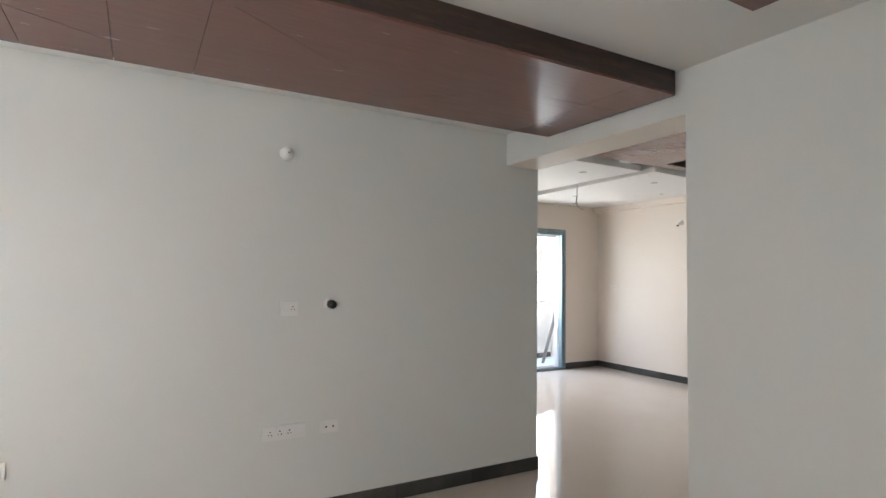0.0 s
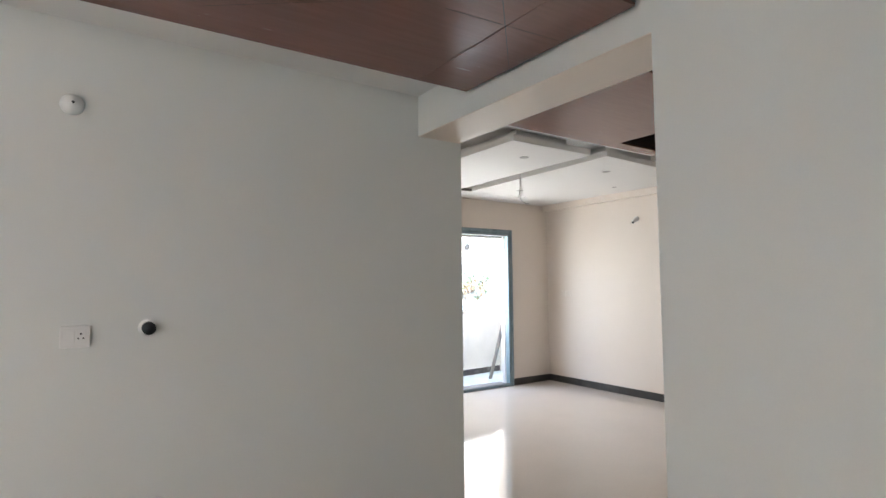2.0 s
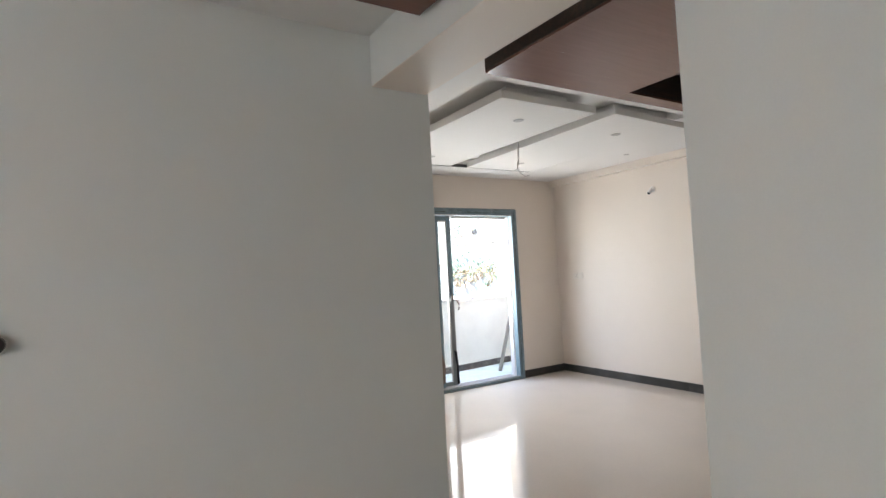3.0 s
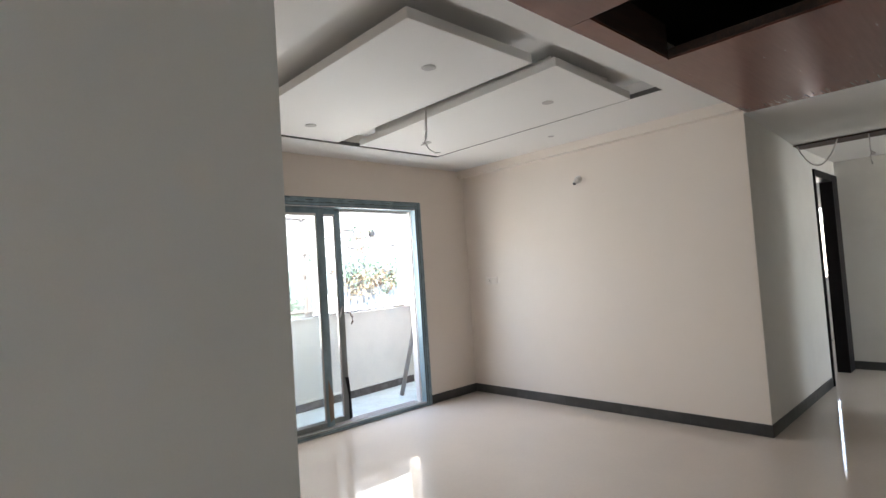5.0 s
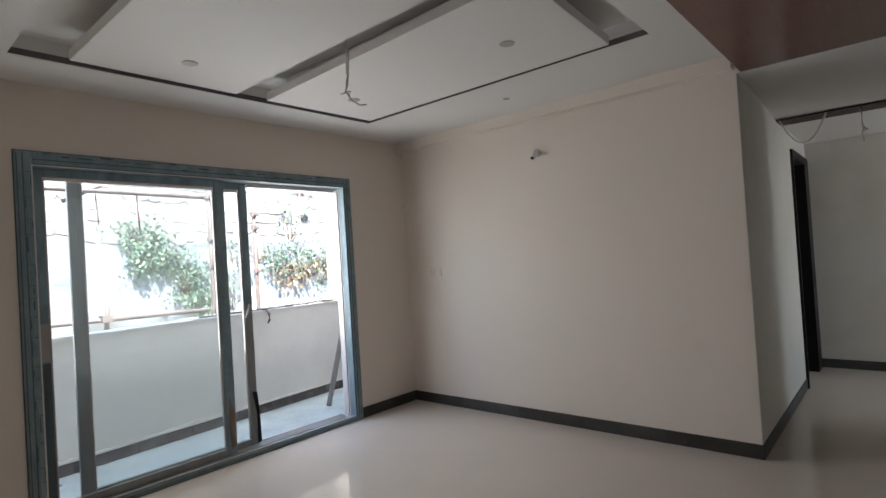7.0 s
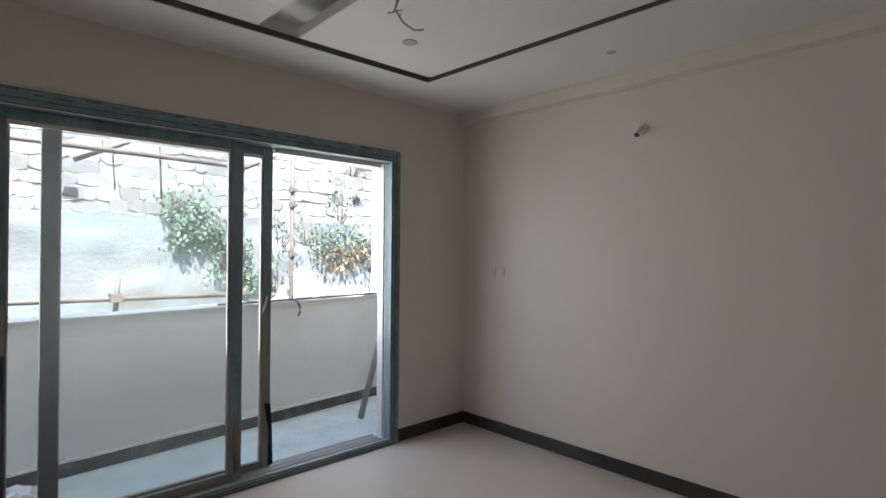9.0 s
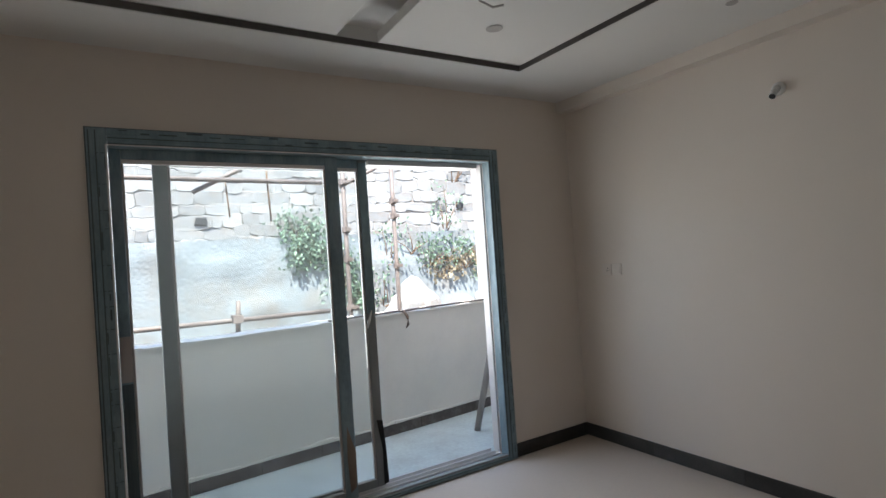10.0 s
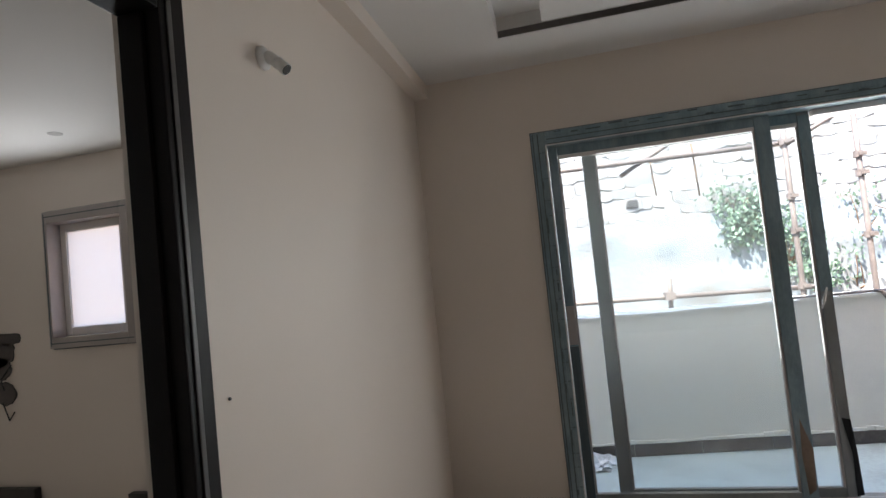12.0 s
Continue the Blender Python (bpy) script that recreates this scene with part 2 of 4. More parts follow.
def tube_bm(points, r, sides=10, bm=None):
    """A bent round bar through the points."""
    bm = bm or bmesh.new()
    pts = [Vector(p) for p in points]
    rings = []
    for i, p in enumerate(pts):
        d = (pts[min(i + 1, len(pts) - 1)] - pts[max(i - 1, 0)]).normalized()
        q = d.to_track_quat("Z", "Y")
        rad = r[i] if isinstance(r, (list, tuple)) else r
        rings.append([bm.verts.new(p + q @ Vector((rad * math.cos(a), rad * math.sin(a), 0))) for a in [2 * math.pi * k / sides for k in range(sides)]])
    for a, b in zip(rings, rings[1:]):
        for k in range(sides):
            bm.faces.new((a[k], a[(k + 1) % sides], b[(k + 1) % sides], b[k]))
    bm.faces.new(rings[0][::-1]), bm.faces.new(rings[-1])
    return bm


def slab(name, axis, a0, a1, u, v, holes, material, label=""):
    """A slab across an axis from a0 to a1, over u and v (the other two axes in order), with openings (u0, u1, v0, v1) cut through it."""
    us = sorted({*u, *[h[0] for h in holes], *[h[1] for h in holes]})
    vs = sorted({*v, *[h[2] for h in holes], *[h[3] for h in holes]})
    solid = lambda i, j: 0 <= i < len(us) - 1 and 0 <= j < len(vs) - 1 and not any(
        h[0] - 1e-6 <= us[i] and us[i + 1] <= h[1] + 1e-6 and h[2] - 1e-6 <= vs[j] and vs[j + 1] <= h[3] + 1e-6 for h in holes)
    bm, seen = bmesh.new(), {}

    def vert(a, uu, vv):
        key = (a, uu, vv)
        if key not in seen:
            c = {"x": (a, uu, vv), "y": (uu, a, vv), "z": (uu, vv, a)}[axis]
            seen[key] = bm.verts.new(c)
        return seen[key]
    for i in range(len(us) - 1):
        for j in range(len(vs) - 1):
            if not solid(i, j):
                continue
            q = [(us[i], vs[j]), (us[i + 1], vs[j]), (us[i + 1], vs[j + 1]), (us[i], vs[j + 1])]
            bm.faces.new([vert(a0, *p) for p in q]), bm.faces.new([vert(a1, *p) for p in q])
            for k, (di, dj) in enumerate(((0, -1), (1, 0), (0, 1), (-1, 0))):
                if not solid(i + di, j + dj):
                    p, r = q[k], q[(k + 1) % 4]
                    bm.faces.new((vert(a0, *p), vert(a0, *r), vert(a1, *r), vert(a1, *p)))
    ob = mesh_ob(name, bm, material)
    return tagged(ob, label, kind="structure")


# ---------------------------------------------------------------- walls, floors, ceilings
TOP = 2.95
slab("wall_tv", "y", 5.01, 5.25, (-2.6, 2.115), (0, TOP), [], WHITE, "off-white painted wall with socket plates")
slab("wall_tv_return", "x", 1.9, 2.115, (5.25, 5.40), (0, TOP), [], WHITE, "off-white painted wall end")
slab("wall_partition", "x", 1.815, 2.10, (1.0, 3.50), (0, TOP), [], WHITE, "off-white painted partition wall")
slab("lintel", "x", 1.815, 2.10, (3.50, 5.01), (2.289, TOP), [], WHITE, "off-white painted lintel over wide opening")
slab("lintel_soffit", "z", 2.285, 2.2885, (1.8155, 2.0995), (3.501, 5.009), [], CREAM, "cream painted underside of the lintel")
slab("wall_study_east", "x", 2.095, 2.22, (5.40, 8.245), (0, TOP), [(5.45, 6.15, -0.01, 2.165)], CREAM, "cream painted wall with a doorway")
slab("wall_north", "y", 8.245, 8.44, (-2.4, 11.7), (0, TOP), [(2.925, 5.35, -0.01, 2.185), (-0.65, 0.12, 1.19, 2.19)], CREAM,
     "cream painted wall with sliding balcony door")
slab("wall_east", "x", 6.09, 6.24, (5.15, 8.245), (0, TOP), [], CREAM, "cream painted wall with bulb holder")
slab("wall_passage", "y", 5.147, 5.25, (6.092, 9.25), (0, TOP), [(8.10, 8.95, -0.01, 2.24)], GREYED, "greyish painted passage wall with doorway")
slab("wall_bedroom_south", "y", 5.147, 5.25, (9.25, 11.5), (0, TOP), [], WHITE, "off-white painted bedroom wall")
slab("wall_bedroom_east", "x", 11.5, 11.7, (5.147, 8.245), (0, TOP), [(5.45, 6.65, 0.9, 2.1)], WHITE, "off-white painted bedroom wall with window")
slab("wall_far_east", "x", 9.15, 9.25, (1.0, 5.147), (0, TOP), [], GREYED, "dusty painted end wall")
# added unseen partition; keeps the entry lamp off the near passage wall
slab("added_passage_partition", "x", 7.44, 7.62, (1.2, 3.75), (0, 2.395), [], GREYED, "dusty painted unseen partition, added to shade the passage")
# unseen walls; their window openings are added for the daylight lamps
slab("wall_south", "y", 1.0, 1.2, (2.10, 9.15), (0, TOP), [(8.3, 9.1, 0.85, 2.15)], WHITE, "off-white painted wall with window opening")
slab("wall_dining_south", "y", 0.8, 1.0, (-2.6, 2.10), (0, TOP), [(-2.4, -1.1, 0.85, 2.15)], WHITE, "off-white painted wall with window opening")
slab("wall_dining_west", "x", -2.8, -2.6, (0.8, 5.25), (0, TOP), [(3.1, 4.3, 0.8, 2.0)], WHITE, "off-white painted wall with window opening")
slab("wall_study_west", "x", -2.4, -2.2, (5.25, 8.245), (0, TOP), [], CREAM, "cream painted wall")
# added unseen panes that spread sun and sky light evenly over the dining room
tagged(mesh_ob("diffuser_pane_1", box(-2.399, -1.101, 0.82, 0.828, 0.851, 2.149), FROSTED), "unseen frosted pane, added to diffuse sky light into the dining room", kind="structure")
tagged(mesh_ob("diffuser_pane_2", box(-2.79, -2.782, 3.101, 4.299, 0.801, 1.999), FROSTED), "unseen frosted pane, added to diffuse sky light into the dining room", kind="structure")
slab("roof_slab", "z", TOP, TOP + 0.2, (-3.4, 11.7), (0.8, 8.44), [], VOID, "concrete roof slab")
# added unseen slabs that block sun and sky from the unseen windows
for n, x0, x1, y1 in (("sunshade_dining", -2.5, -1.0, 0.8), ("sunshade_passage", 8.2, 9.2, 1.0)):
    tagged(mesh_ob(n, box(x0, x1, y1 - 0.85, y1, 2.22, 2.32), PLASTER), "unseen plastered slab, added to cut sun and sky at a window", kind="structure")
tagged(mesh_ob("sunshade_dining_side", box(-3.5, -2.8, 3.0, 4.4, 2.06, 2.16), PLASTER), "unseen plastered slab, added to cut sun and sky at a window", kind="structure")
slab("ceiling_dining", "z", 2.52, 2.60, (-2.6, 1.815), (1.0, 5.01), [], CEIL, "white plaster ceiling")
slab("ceiling_living", "z", 2.61, 2.68, (2.10, 6.09), (1.2, 8.245), [(2.815, 5.25, 5.40, 7.785), (3.0, 5.4, 4.12, 5.08)], CEIL, "white plaster tray ceiling border")
slab("ceiling_recess", "z", 2.72, 2.75, (2.72, 5.35), (5.30, 7.87), [], CEIL, "white recessed tray ceiling")
bm = bmesh.new()
add_box(bm, 2.72, 2.815, 5.3, 7.87, 2.68, 2.72), add_box(bm, 5.25, 5.35, 5.3, 7.87, 2.68, 2.72)
add_box(bm, 2.815, 5.25, 5.30, 5.40, 2.68, 2.72), add_box(bm, 2.815, 5.25, 7.785, 7.87, 2.68, 2.72)
tagged(mesh_ob("ceiling_tray_side", bm, CEIL), "white side of the recessed tray ceiling", kind="structure")
# added dark strips stand in for deep shade inside the tray edge
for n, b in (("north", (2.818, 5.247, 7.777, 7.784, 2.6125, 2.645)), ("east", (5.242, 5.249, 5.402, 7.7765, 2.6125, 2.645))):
    tagged(mesh_ob("tray_edge_shade_" + n, box(*b), EDGE_SHADE), "dark strip standing in for shade along the tray edge", kind="structure")
bm = bmesh.new()
near, far = [[bm.verts.new((x, y, z)) for x, z in ((6.087, 2.506), (7.45, 2.414), (9.15, 2.408), (9.15, 2.64), (6.087, 2.64))] for y in (1.2, 5.147)]
bm.faces.new(near), bm.faces.new(far[::-1])
for k in range(5):
    bm.faces.new((near[k], near[(k + 1) % 5], far[(k + 1) % 5], far[k]))
tagged(mesh_ob("ceiling_passage", bm, CEIL), "white passage ceiling with water stains", kind="structure")
slab("ceiling_bedroom", "z", 2.60, 2.68, (6.24, 11.5), (5.25, 8.245), [], CEIL, "white bedroom ceiling")
slab("ceiling_study", "z", 2.57, 2.65, (-2.2, 2.095), (5.25, 8.245), [], CEIL, "white study ceiling")
for n, x0, x1 in (("cornice_west", 2.22, 2.31), ("cornice_east", 6.00, 6.09)):
    tagged(mesh_ob(n, box(x0, x1, 5.16, 8.244, 2.525, 2.609), CREAM), "cream painted ledge under the ceiling", kind="structure")
slab("floor", "z", -0.12, 0.0, (-3.4, 11.7), (0.8, 8.43), [], FLOOR, "polished cream floor tiles")

# skirting


def skirting(name, axis, at, side, u0, u1, h=0.095, t=0.012):
    """A run of dark skirting tiles along a wall; side: +1 or -1, the way they face."""
    holder = tagged(new(name), "dark stone-look skirting tiles along the wall", kind="structure")
    n = max(1, round((u1 - u0) / 0.6))
    step = (u1 - u0) / n
    g = 0.0005
    lo, hi = (0.001, t) if side > 0 else (-t, -0.001)
    if axis == "y":
        data = box(g, step - g, lo, hi, 0.001, h, 0.002)
    else:
        data = box(lo, hi, g, step - g, 0.001, h, 0.002)
    first = part("skirting_tile", data, SKIRT, holder)
    for i in range(n):
        o = first if i == 0 else new("skirting_tile", first.data)
        o.parent = holder
        o.location = (u0 + i * step, at, 0) if axis == "y" else (at, u0 + i * step, 0)
    return holder


skirting("baseboard_tv", "y", 5.01, -1, -2.6, 2.115)
skirting("baseboard_tv_end", "x", 2.115, 1, 5.0, 5.40)
skirting("baseboard_partition", "x", 1.815, -1, 1.0, 3.50)
skirting("baseboard_partition_end", "y", 3.50, 1, 1.815, 2.10)
skirting("baseboard_partition_back", "x", 2.10, 1, 1.2, 3.50)
skirting("baseboard_study", "x", 2.22, 1, 6.20, 8.23)
skirting("baseboard_north_west", "y", 8.245, -1, 2.235, 2.905)
skirting("baseboard_north_east", "y", 8.245, -1, 5.37, 6.075)
skirting("baseboard_east", "x", 6.09, -1, 5.138, 8.245)
skirting("baseboard_passage", "y", 5.15, -1, 6.09, 8.09)
skirting("baseboard_far", "x", 9.15, -1, 1.2, 5.15)

# ceiling panels of the tray
def ceiling_panel(name, corners, z0, z1):
    """A floating board with eased edges on a hidden packer, its plan given by four corners."""
    bm = bmesh.new()
    lo, hi = [[bm.verts.new((x, y, z)) for x, y in corners] for z in (z0, z1)]
    bm.faces.new(lo[::-1]), bm.faces.new(hi)
    for k in range(4):
        bm.faces.new((lo[k], lo[(k + 1) % 4], hi[(k + 1) % 4], hi[k]))
    bmesh.ops.bevel(bm, geom=bm.edges[:], offset=0.004, segments=2, affect="EDGES", profile=0.6)
    xs, ys = [c[0] for c in corners], [c[1] for c in corners]
    add_box(bm, min(xs) + 0.16, max(xs) - 0.16, min(ys) + 0.14, max(ys) - 0.12, z1, 2.72)
    return tagged(mesh_ob(name, bm, CEIL), "white floating ceiling panel in the tray", kind="structure")


ceiling_panel("ceiling_panel_1", ((3.045, 5.575), (3.966, 5.578), (3.964, 7.616), (3.04, 7.614)), 2.575, 2.63)
ceiling_panel("ceiling_panel_2", ((4.117, 5.522), (5.128, 5.585), (5.112, 7.612), (4.186, 7.622)), 2.575, 2.63)

# wooden rafts


def raft(name, x0, x1, y0, y1, z0, z1, hole, seams, label, skew=0.0):
    """A dropped box of laminate boards under the ceiling, with open joints between boards."""
    holder = tagged(new(name), label, kind="structure")
    xs = [x0, *seams, x1]
    for a, b in zip(xs, xs[1:]):
        spans = [(a + 0.0012, b - 0.0012, y0, y1)]
        if hole:
            hx0, hx1, hy0, hy1 = hole
            spans = []
            if a < hx1 and b > hx0:
                spans += [(a + 0.0012, b - 0.0012, y0, hy0), (a + 0.0012, b - 0.0012, hy1, y1)]
            else:
                spans = [(a + 0.0012, b - 0.0012, y0, y1)]
        for s in spans:
            part("panel", box(*s, z0, z0 + 0.012, 0.001), WOOD, holder)
    rim = bmesh.new()
    add_box(rim, x0, x1, y0, y0 + 0.015, z0 + 0.013, z1), add_box(rim, x0, x1, y1 - 0.015, y1, z0 + 0.013, z1)
    add_box(rim, x0, x0 + 0.015, y0 + 0.016, y1 - 0.016, z0 + 0.013, z1), add_box(rim, x1 - 0.015, x1, y0 + 0.016, y1 - 0.016, z0 + 0.013, z1)
    part("rim", rim, WOOD_DARK, holder, "dark brown edge board")
    back = bmesh.new()
    add_box(back, x0 + 0.02, x1 - 0.02, y0 + 0.02, y1 - 0.02, z0 + 0.0135, z0 + 0.02) if not hole else None
    if hole:
        add_box(back, hx0 - 0.03, hx0, hy0 - 0.03, hy1 + 0.03, z0 + 0.0135, z0 + 0.06), add_box(back, hx1, hx1 + 0.03, hy0 - 0.03, hy1 + 0.03, z0 + 0.0135, z0 + 0.06)
        add_box(back, hx0, hx1, hy0 - 0.03, hy0, z0 + 0.0135, z0 + 0.2), add_box(back, hx0, hx1, hy1, hy1 + 0.03, z0 + 0.0135, z0 + 0.2)
    part("batten", back, WOOD_DARK, holder, "dark rough timber batten")
    if skew:
        for o in holder.children:
            for v in o.data.vertices:
                v.co.y += skew * (x1 - v.co.x)
    return holder


raft("ceiling_raft_dining", -2.59, 1.79, 3.54, 4.515, 2.39, 2.519, None, (-1.8, -1.02, -0.69, -0.37, 1.51), "red-brown laminate ceiling band under white ceiling", 0.012)
raft("ceiling_raft_dining_south", -1.2, 1.27, 1.5, 2.84, 2.39, 2.519, None, (0.0,), "red-brown laminate ceiling band under white ceiling")
raft("ceiling_raft_living", 2.56, 6.085, 4.04, 5.12, 2.505, 2.609, (3.62, 4.43, 4.12, 5.005), (3.62, 4.43), "red-brown laminate ceiling band with square cut-out")

# hairline cracks in the dining band, and a pipe above the cut-out of the living band
band = bpy.data.objects["ceiling_raft_dining"]
for (ax, ay), (bx, by), w in (((1.38, 3.76), (1.785, 4.19), 0.004), ((1.25, 3.91), (1.78, 3.87), 0.002), ((-1.3, 4.02), (-0.72, 4.3), 0.002), ((-0.3, 3.75), (0.25, 4.1), 0.002), ((0.55, 4.35), (0.95, 4.05), 0.0015)):
    d = Vector((bx - ax, by - ay, 0)).normalized()
    side = Vector((-d.y, d.x, 0)) * w / 2
    bm = bmesh.new()
    p = [Vector((ax, ay, 0)) - side, Vector((bx, by, 0)) - side * 0.4, Vector((bx, by, 0)) + side * 0.4, Vector((ax, ay, 0)) + side]
    lo, hi = [[bm.verts.new((v.x, v.y, z)) for v in p] for z in (2.3892, 2.3899)]
    bm.faces.new(lo[::-1]), bm.faces.new(hi)
    for q in range(4):
        bm.faces.new((lo[q], lo[(q + 1) % 4], hi[(q + 1) % 4], hi[q]))
    part("crack", bm, SEAM, band, "dark hairline crack in the laminate")

# ---------------------------------------------------------------- balcony and what lies beyond it
slab("balcony_floor", "z", -0.20, -0.03, (1.9, 6.4), (8.44, 9.75), [], CONCRETE, "dusty grey cement balcony floor")
PAR = lambda x: 9.24 + 0.1 * (x - 3.43)


def skewed(ob):
    """Leans a run along x onto the line of the parapet."""
    for v in ob.data.vertices:
        v.co.y += PAR(v.co.x)
    return ob


skewed(slab("parapet", "y", 0.0, 0.19, (1.9, 6.2), (-0.03, 0.985), [], PLASTER, "plastered balcony parapet"))
random.seed(4)
bm = bmesh.new()
x = 1.9
while x < 6.19:
    w = min(random.uniform(0.05, 0.16), 6.2 - x)
    add_box(bm, x, x + w, -0.010 - random.random() * 0.014, 0.20, 0.986, 1.000 + random.random() * 0.010, 0.002)
    x += w
skewed(tagged(mesh_ob("parapet_coping", bm, PLASTER), "rough pale mortar coping on the parapet", kind="structure"))
holder = tagged(new("balcony_baseboard"), "rough unfinished dark skirting on the parapet", kind="structure")
for i in range(9):
    x = 1.95 + i * 0.47
    skewed(part("skirting_tile", box(x, x + 0.467, -0.014 - random.random() * 0.003, -0.001, -0.028, 0.058 + random.random() * 0.006, 0.003), ROUGHSKIRT, holder))
bm = bmesh.new()
x = 1.95
while x < 6.15:
    w = random.uniform(0.03, 0.09)
    top = 0.080 + 0.026 * noise.noise(Vector((x * 5, 0, 0))) + random.random() * 0.006
    add_box(bm, x, x + w, -0.016 - random.random() * 0.012, -0.001, 0.0645, max(0.068, top), 0.002)
    x += w
skewed(part("mortar", bm, PLASTER, holder, "ragged pale mortar over the skirting"))
slab("balcony_end_wall", "x", 6.2, 6.4, (8.44, 9.75), (-0.03, TOP), [], PLASTER, "plastered balcony end wall")
slab("balcony_west_wall", "x", 1.75, 1.9, (8.44, 9.75), (-0.03, TOP), [], PLASTER, "plastered balcony end wall")
slab("ground", "z", -1.2, -1.0, (-300, 300), (-300, 300), [], SOIL, "dry soil ground")

# scaffold outside the parapet
YS = 9.93


def coupler(parent, x, z, along="z"):
    bm = bmesh.new()
    tube_bm([(x, YS, z - 0.025), (x, YS, z + 0.025)] if along == "z" else [(x - 0.03, YS, z), (x + 0.03, YS, z)], 0.034, 10, bm)
    add_box(bm, x - 0.012, x + 0.045, YS - 0.045, YS - 0.02, z - 0.015, z + 0.015, 0.003)
    return part("coupler", bm, RUST, parent, "rusted clamp")


for x, top, zs in ((5.35, 3.6, (2.05, 1.90, 1.41, 2.46)), (4.84, 3.6, (2.23, 1.78, 1.50, 1.05))):
    pole = thing("scaffold_pole", (x, YS, -1.0), "rusted steel scaffold pole with clamps beyond the parapet", "scaffold pole", "scaffold poles")
    for o in [part("tube", tube_bm([(x, YS, -1.0), (x + 0.01, YS, 1.2), (x + 0.02, YS, top)], 0.021), RUST, pole, smooth=True)] + [coupler(pole, x + 0.01, z) for z in zs]:
        o.location = (-x, -YS, 1.0)


def bar(name, a, b, r, material, label, category, group=""):
    ob = mesh_ob(name, tube_bm([a, (Vector(a) + Vector(b)) / 2, b], r), material, smooth=True)
    return tagged(ob, label, category, group)


bar("scaffold_ledger", (1.6, YS + 0.045, 2.27), (4.90, YS + 0.045, 2.225), 0.021, RUST, "pale horizontal scaffold tube tied to the poles", "scaffold tube", "scaffold tubes")
bar("scaffold_ledger", (1.6, YS + 0.045, 1.075), (4.95, YS + 0.045, 1.035), 0.021, RUST, "pale horizontal scaffold tube low above the parapet", "scaffold tube", "scaffold tubes")
bar("scaffold_brace", (3.57, YS + 0.09, 2.14), (4.2, YS + 0.09, 2.47), 0.019, RUST, "diagonal scaffold brace clamped to a tube", "scaffold tube", "scaffold tubes")
bar("scaffold_brace", (4.86, YS + 0.09, 2.20), (5.42, YS + 0.09, 2.48), 0.019, RUST, "diagonal scaffold brace between two poles", "scaffold tube", "scaffold tubes")
stub = thing("tube_stub", (3.84, YS, 1.055), "short rusted tube stub clamped on the scaffold rail", "scaffold tube")
for o in (part("tube", tube_bm([(0, 0.0, -0.12), (0.02, 0.0, 0.16)], 0.02), RUST, stub, smooth=True),
          part("clamp", box(-0.035, 0.05, -0.03, 0.09, -0.03, 0.04, 0.006), RUST, stub, "rusted brown clamp")):
    o.location = (0, 0, 0)
bar("hanging_rope", (3.83, YS + 0.09, 2.23), (3.85, YS + 0.09, 1.93), 0.006, TWIG, "thin rope hanging from the scaffold tube", "rope", "ropes")
bar("hanging_rope", (4.17, YS + 0.07, 2.40), (4.19, YS + 0.07, 1.88), 0.008, TWIG, "twisted rope hanging beyond the parapet", "rope", "ropes")

# rubble retaining wall
slab("retaining_wall", "y", 14.02, 14.7, (-4, 20), (-1.0, 3.55), [], JOINT, "pale rubble stone retaining wall, slurry-coated below")
wall = bpy.data.objects["retaining_wall"]


def rough_sheet(name, x0, x1, z0, z1, y, amp, material, label, step=0.16):
    bm = bmesh.new()
    nx, nz = int((x1 - x0) / step), int((z1 - z0) / step)
    rows = []
    for j in range(nz + 1):
        row = []
        for i in range(nx + 1):
            x, z = x0 + (x1 - x0) * i / nx, z0 + (z1 - z0) * j / nz
            d = noise.fractal(Vector((x * 0.9, z * 1.4, 3.1)), 1.0, 2.0, 5) * amp
            row.append(bm.verts.new((x, y - 0.03 - max(0, d) - 0.25 * amp * (1 - j / nz), z)))
        rows.append(row)
    for a, b in zip(rows, rows[1:]):
        for k in range(nx):
            bm.faces.new((a[k], a[k + 1], b[k + 1], b[k]))
    ob = mesh_ob(name, bm, material, smooth=True)
    return tagged(ob, label, kind="structure")


rough_sheet("slurry_coat", -4, 20, -1.0, 1.95, 14.02, 0.15, MORTAR, "uneven pale slurry coat on the lower wall", 0.14)
random.seed(11)
stones = []
for k in range(10):
    bm = bmesh.new()
    sides, rings = 14, []
    for scale_, depth in ((1.0, 0.5), (0.985, -0.32), (0.92, -0.5)):
        ring = []
        for q in range(sides):
            an = 2 * math.pi * (q + 0.5) / sides
            c, d = math.cos(an), math.sin(an)
            r = 0.5 / (abs(c) ** 5 + abs(d) ** 5) ** 0.2 * (1 + 0.17 * noise.noise(Vector((c * 1.6 + k * 7.3, d * 1.6, k * 1.9))))
            ring.append(bm.verts.new((c * r * scale_, depth + random.uniform(-0.08, 0.08) * (depth < 0), d * r * scale_)))
        rings.append(ring)
    for a, b in zip(rings, rings[1:]):
        for q in range(sides):
            bm.faces.new((a[q], a[(q + 1) % sides], b[(q + 1) % sides], b[q]))
    bm.faces.new(rings[-1])
    bmesh.ops.recalc_face_normals(bm, faces=bm.faces)
    me = bpy.data.meshes.new("stone")
    bm.to_mesh(me)
    bm.free()
    me.materials.append(STONE)
    stones.append(me)
z = 1.72
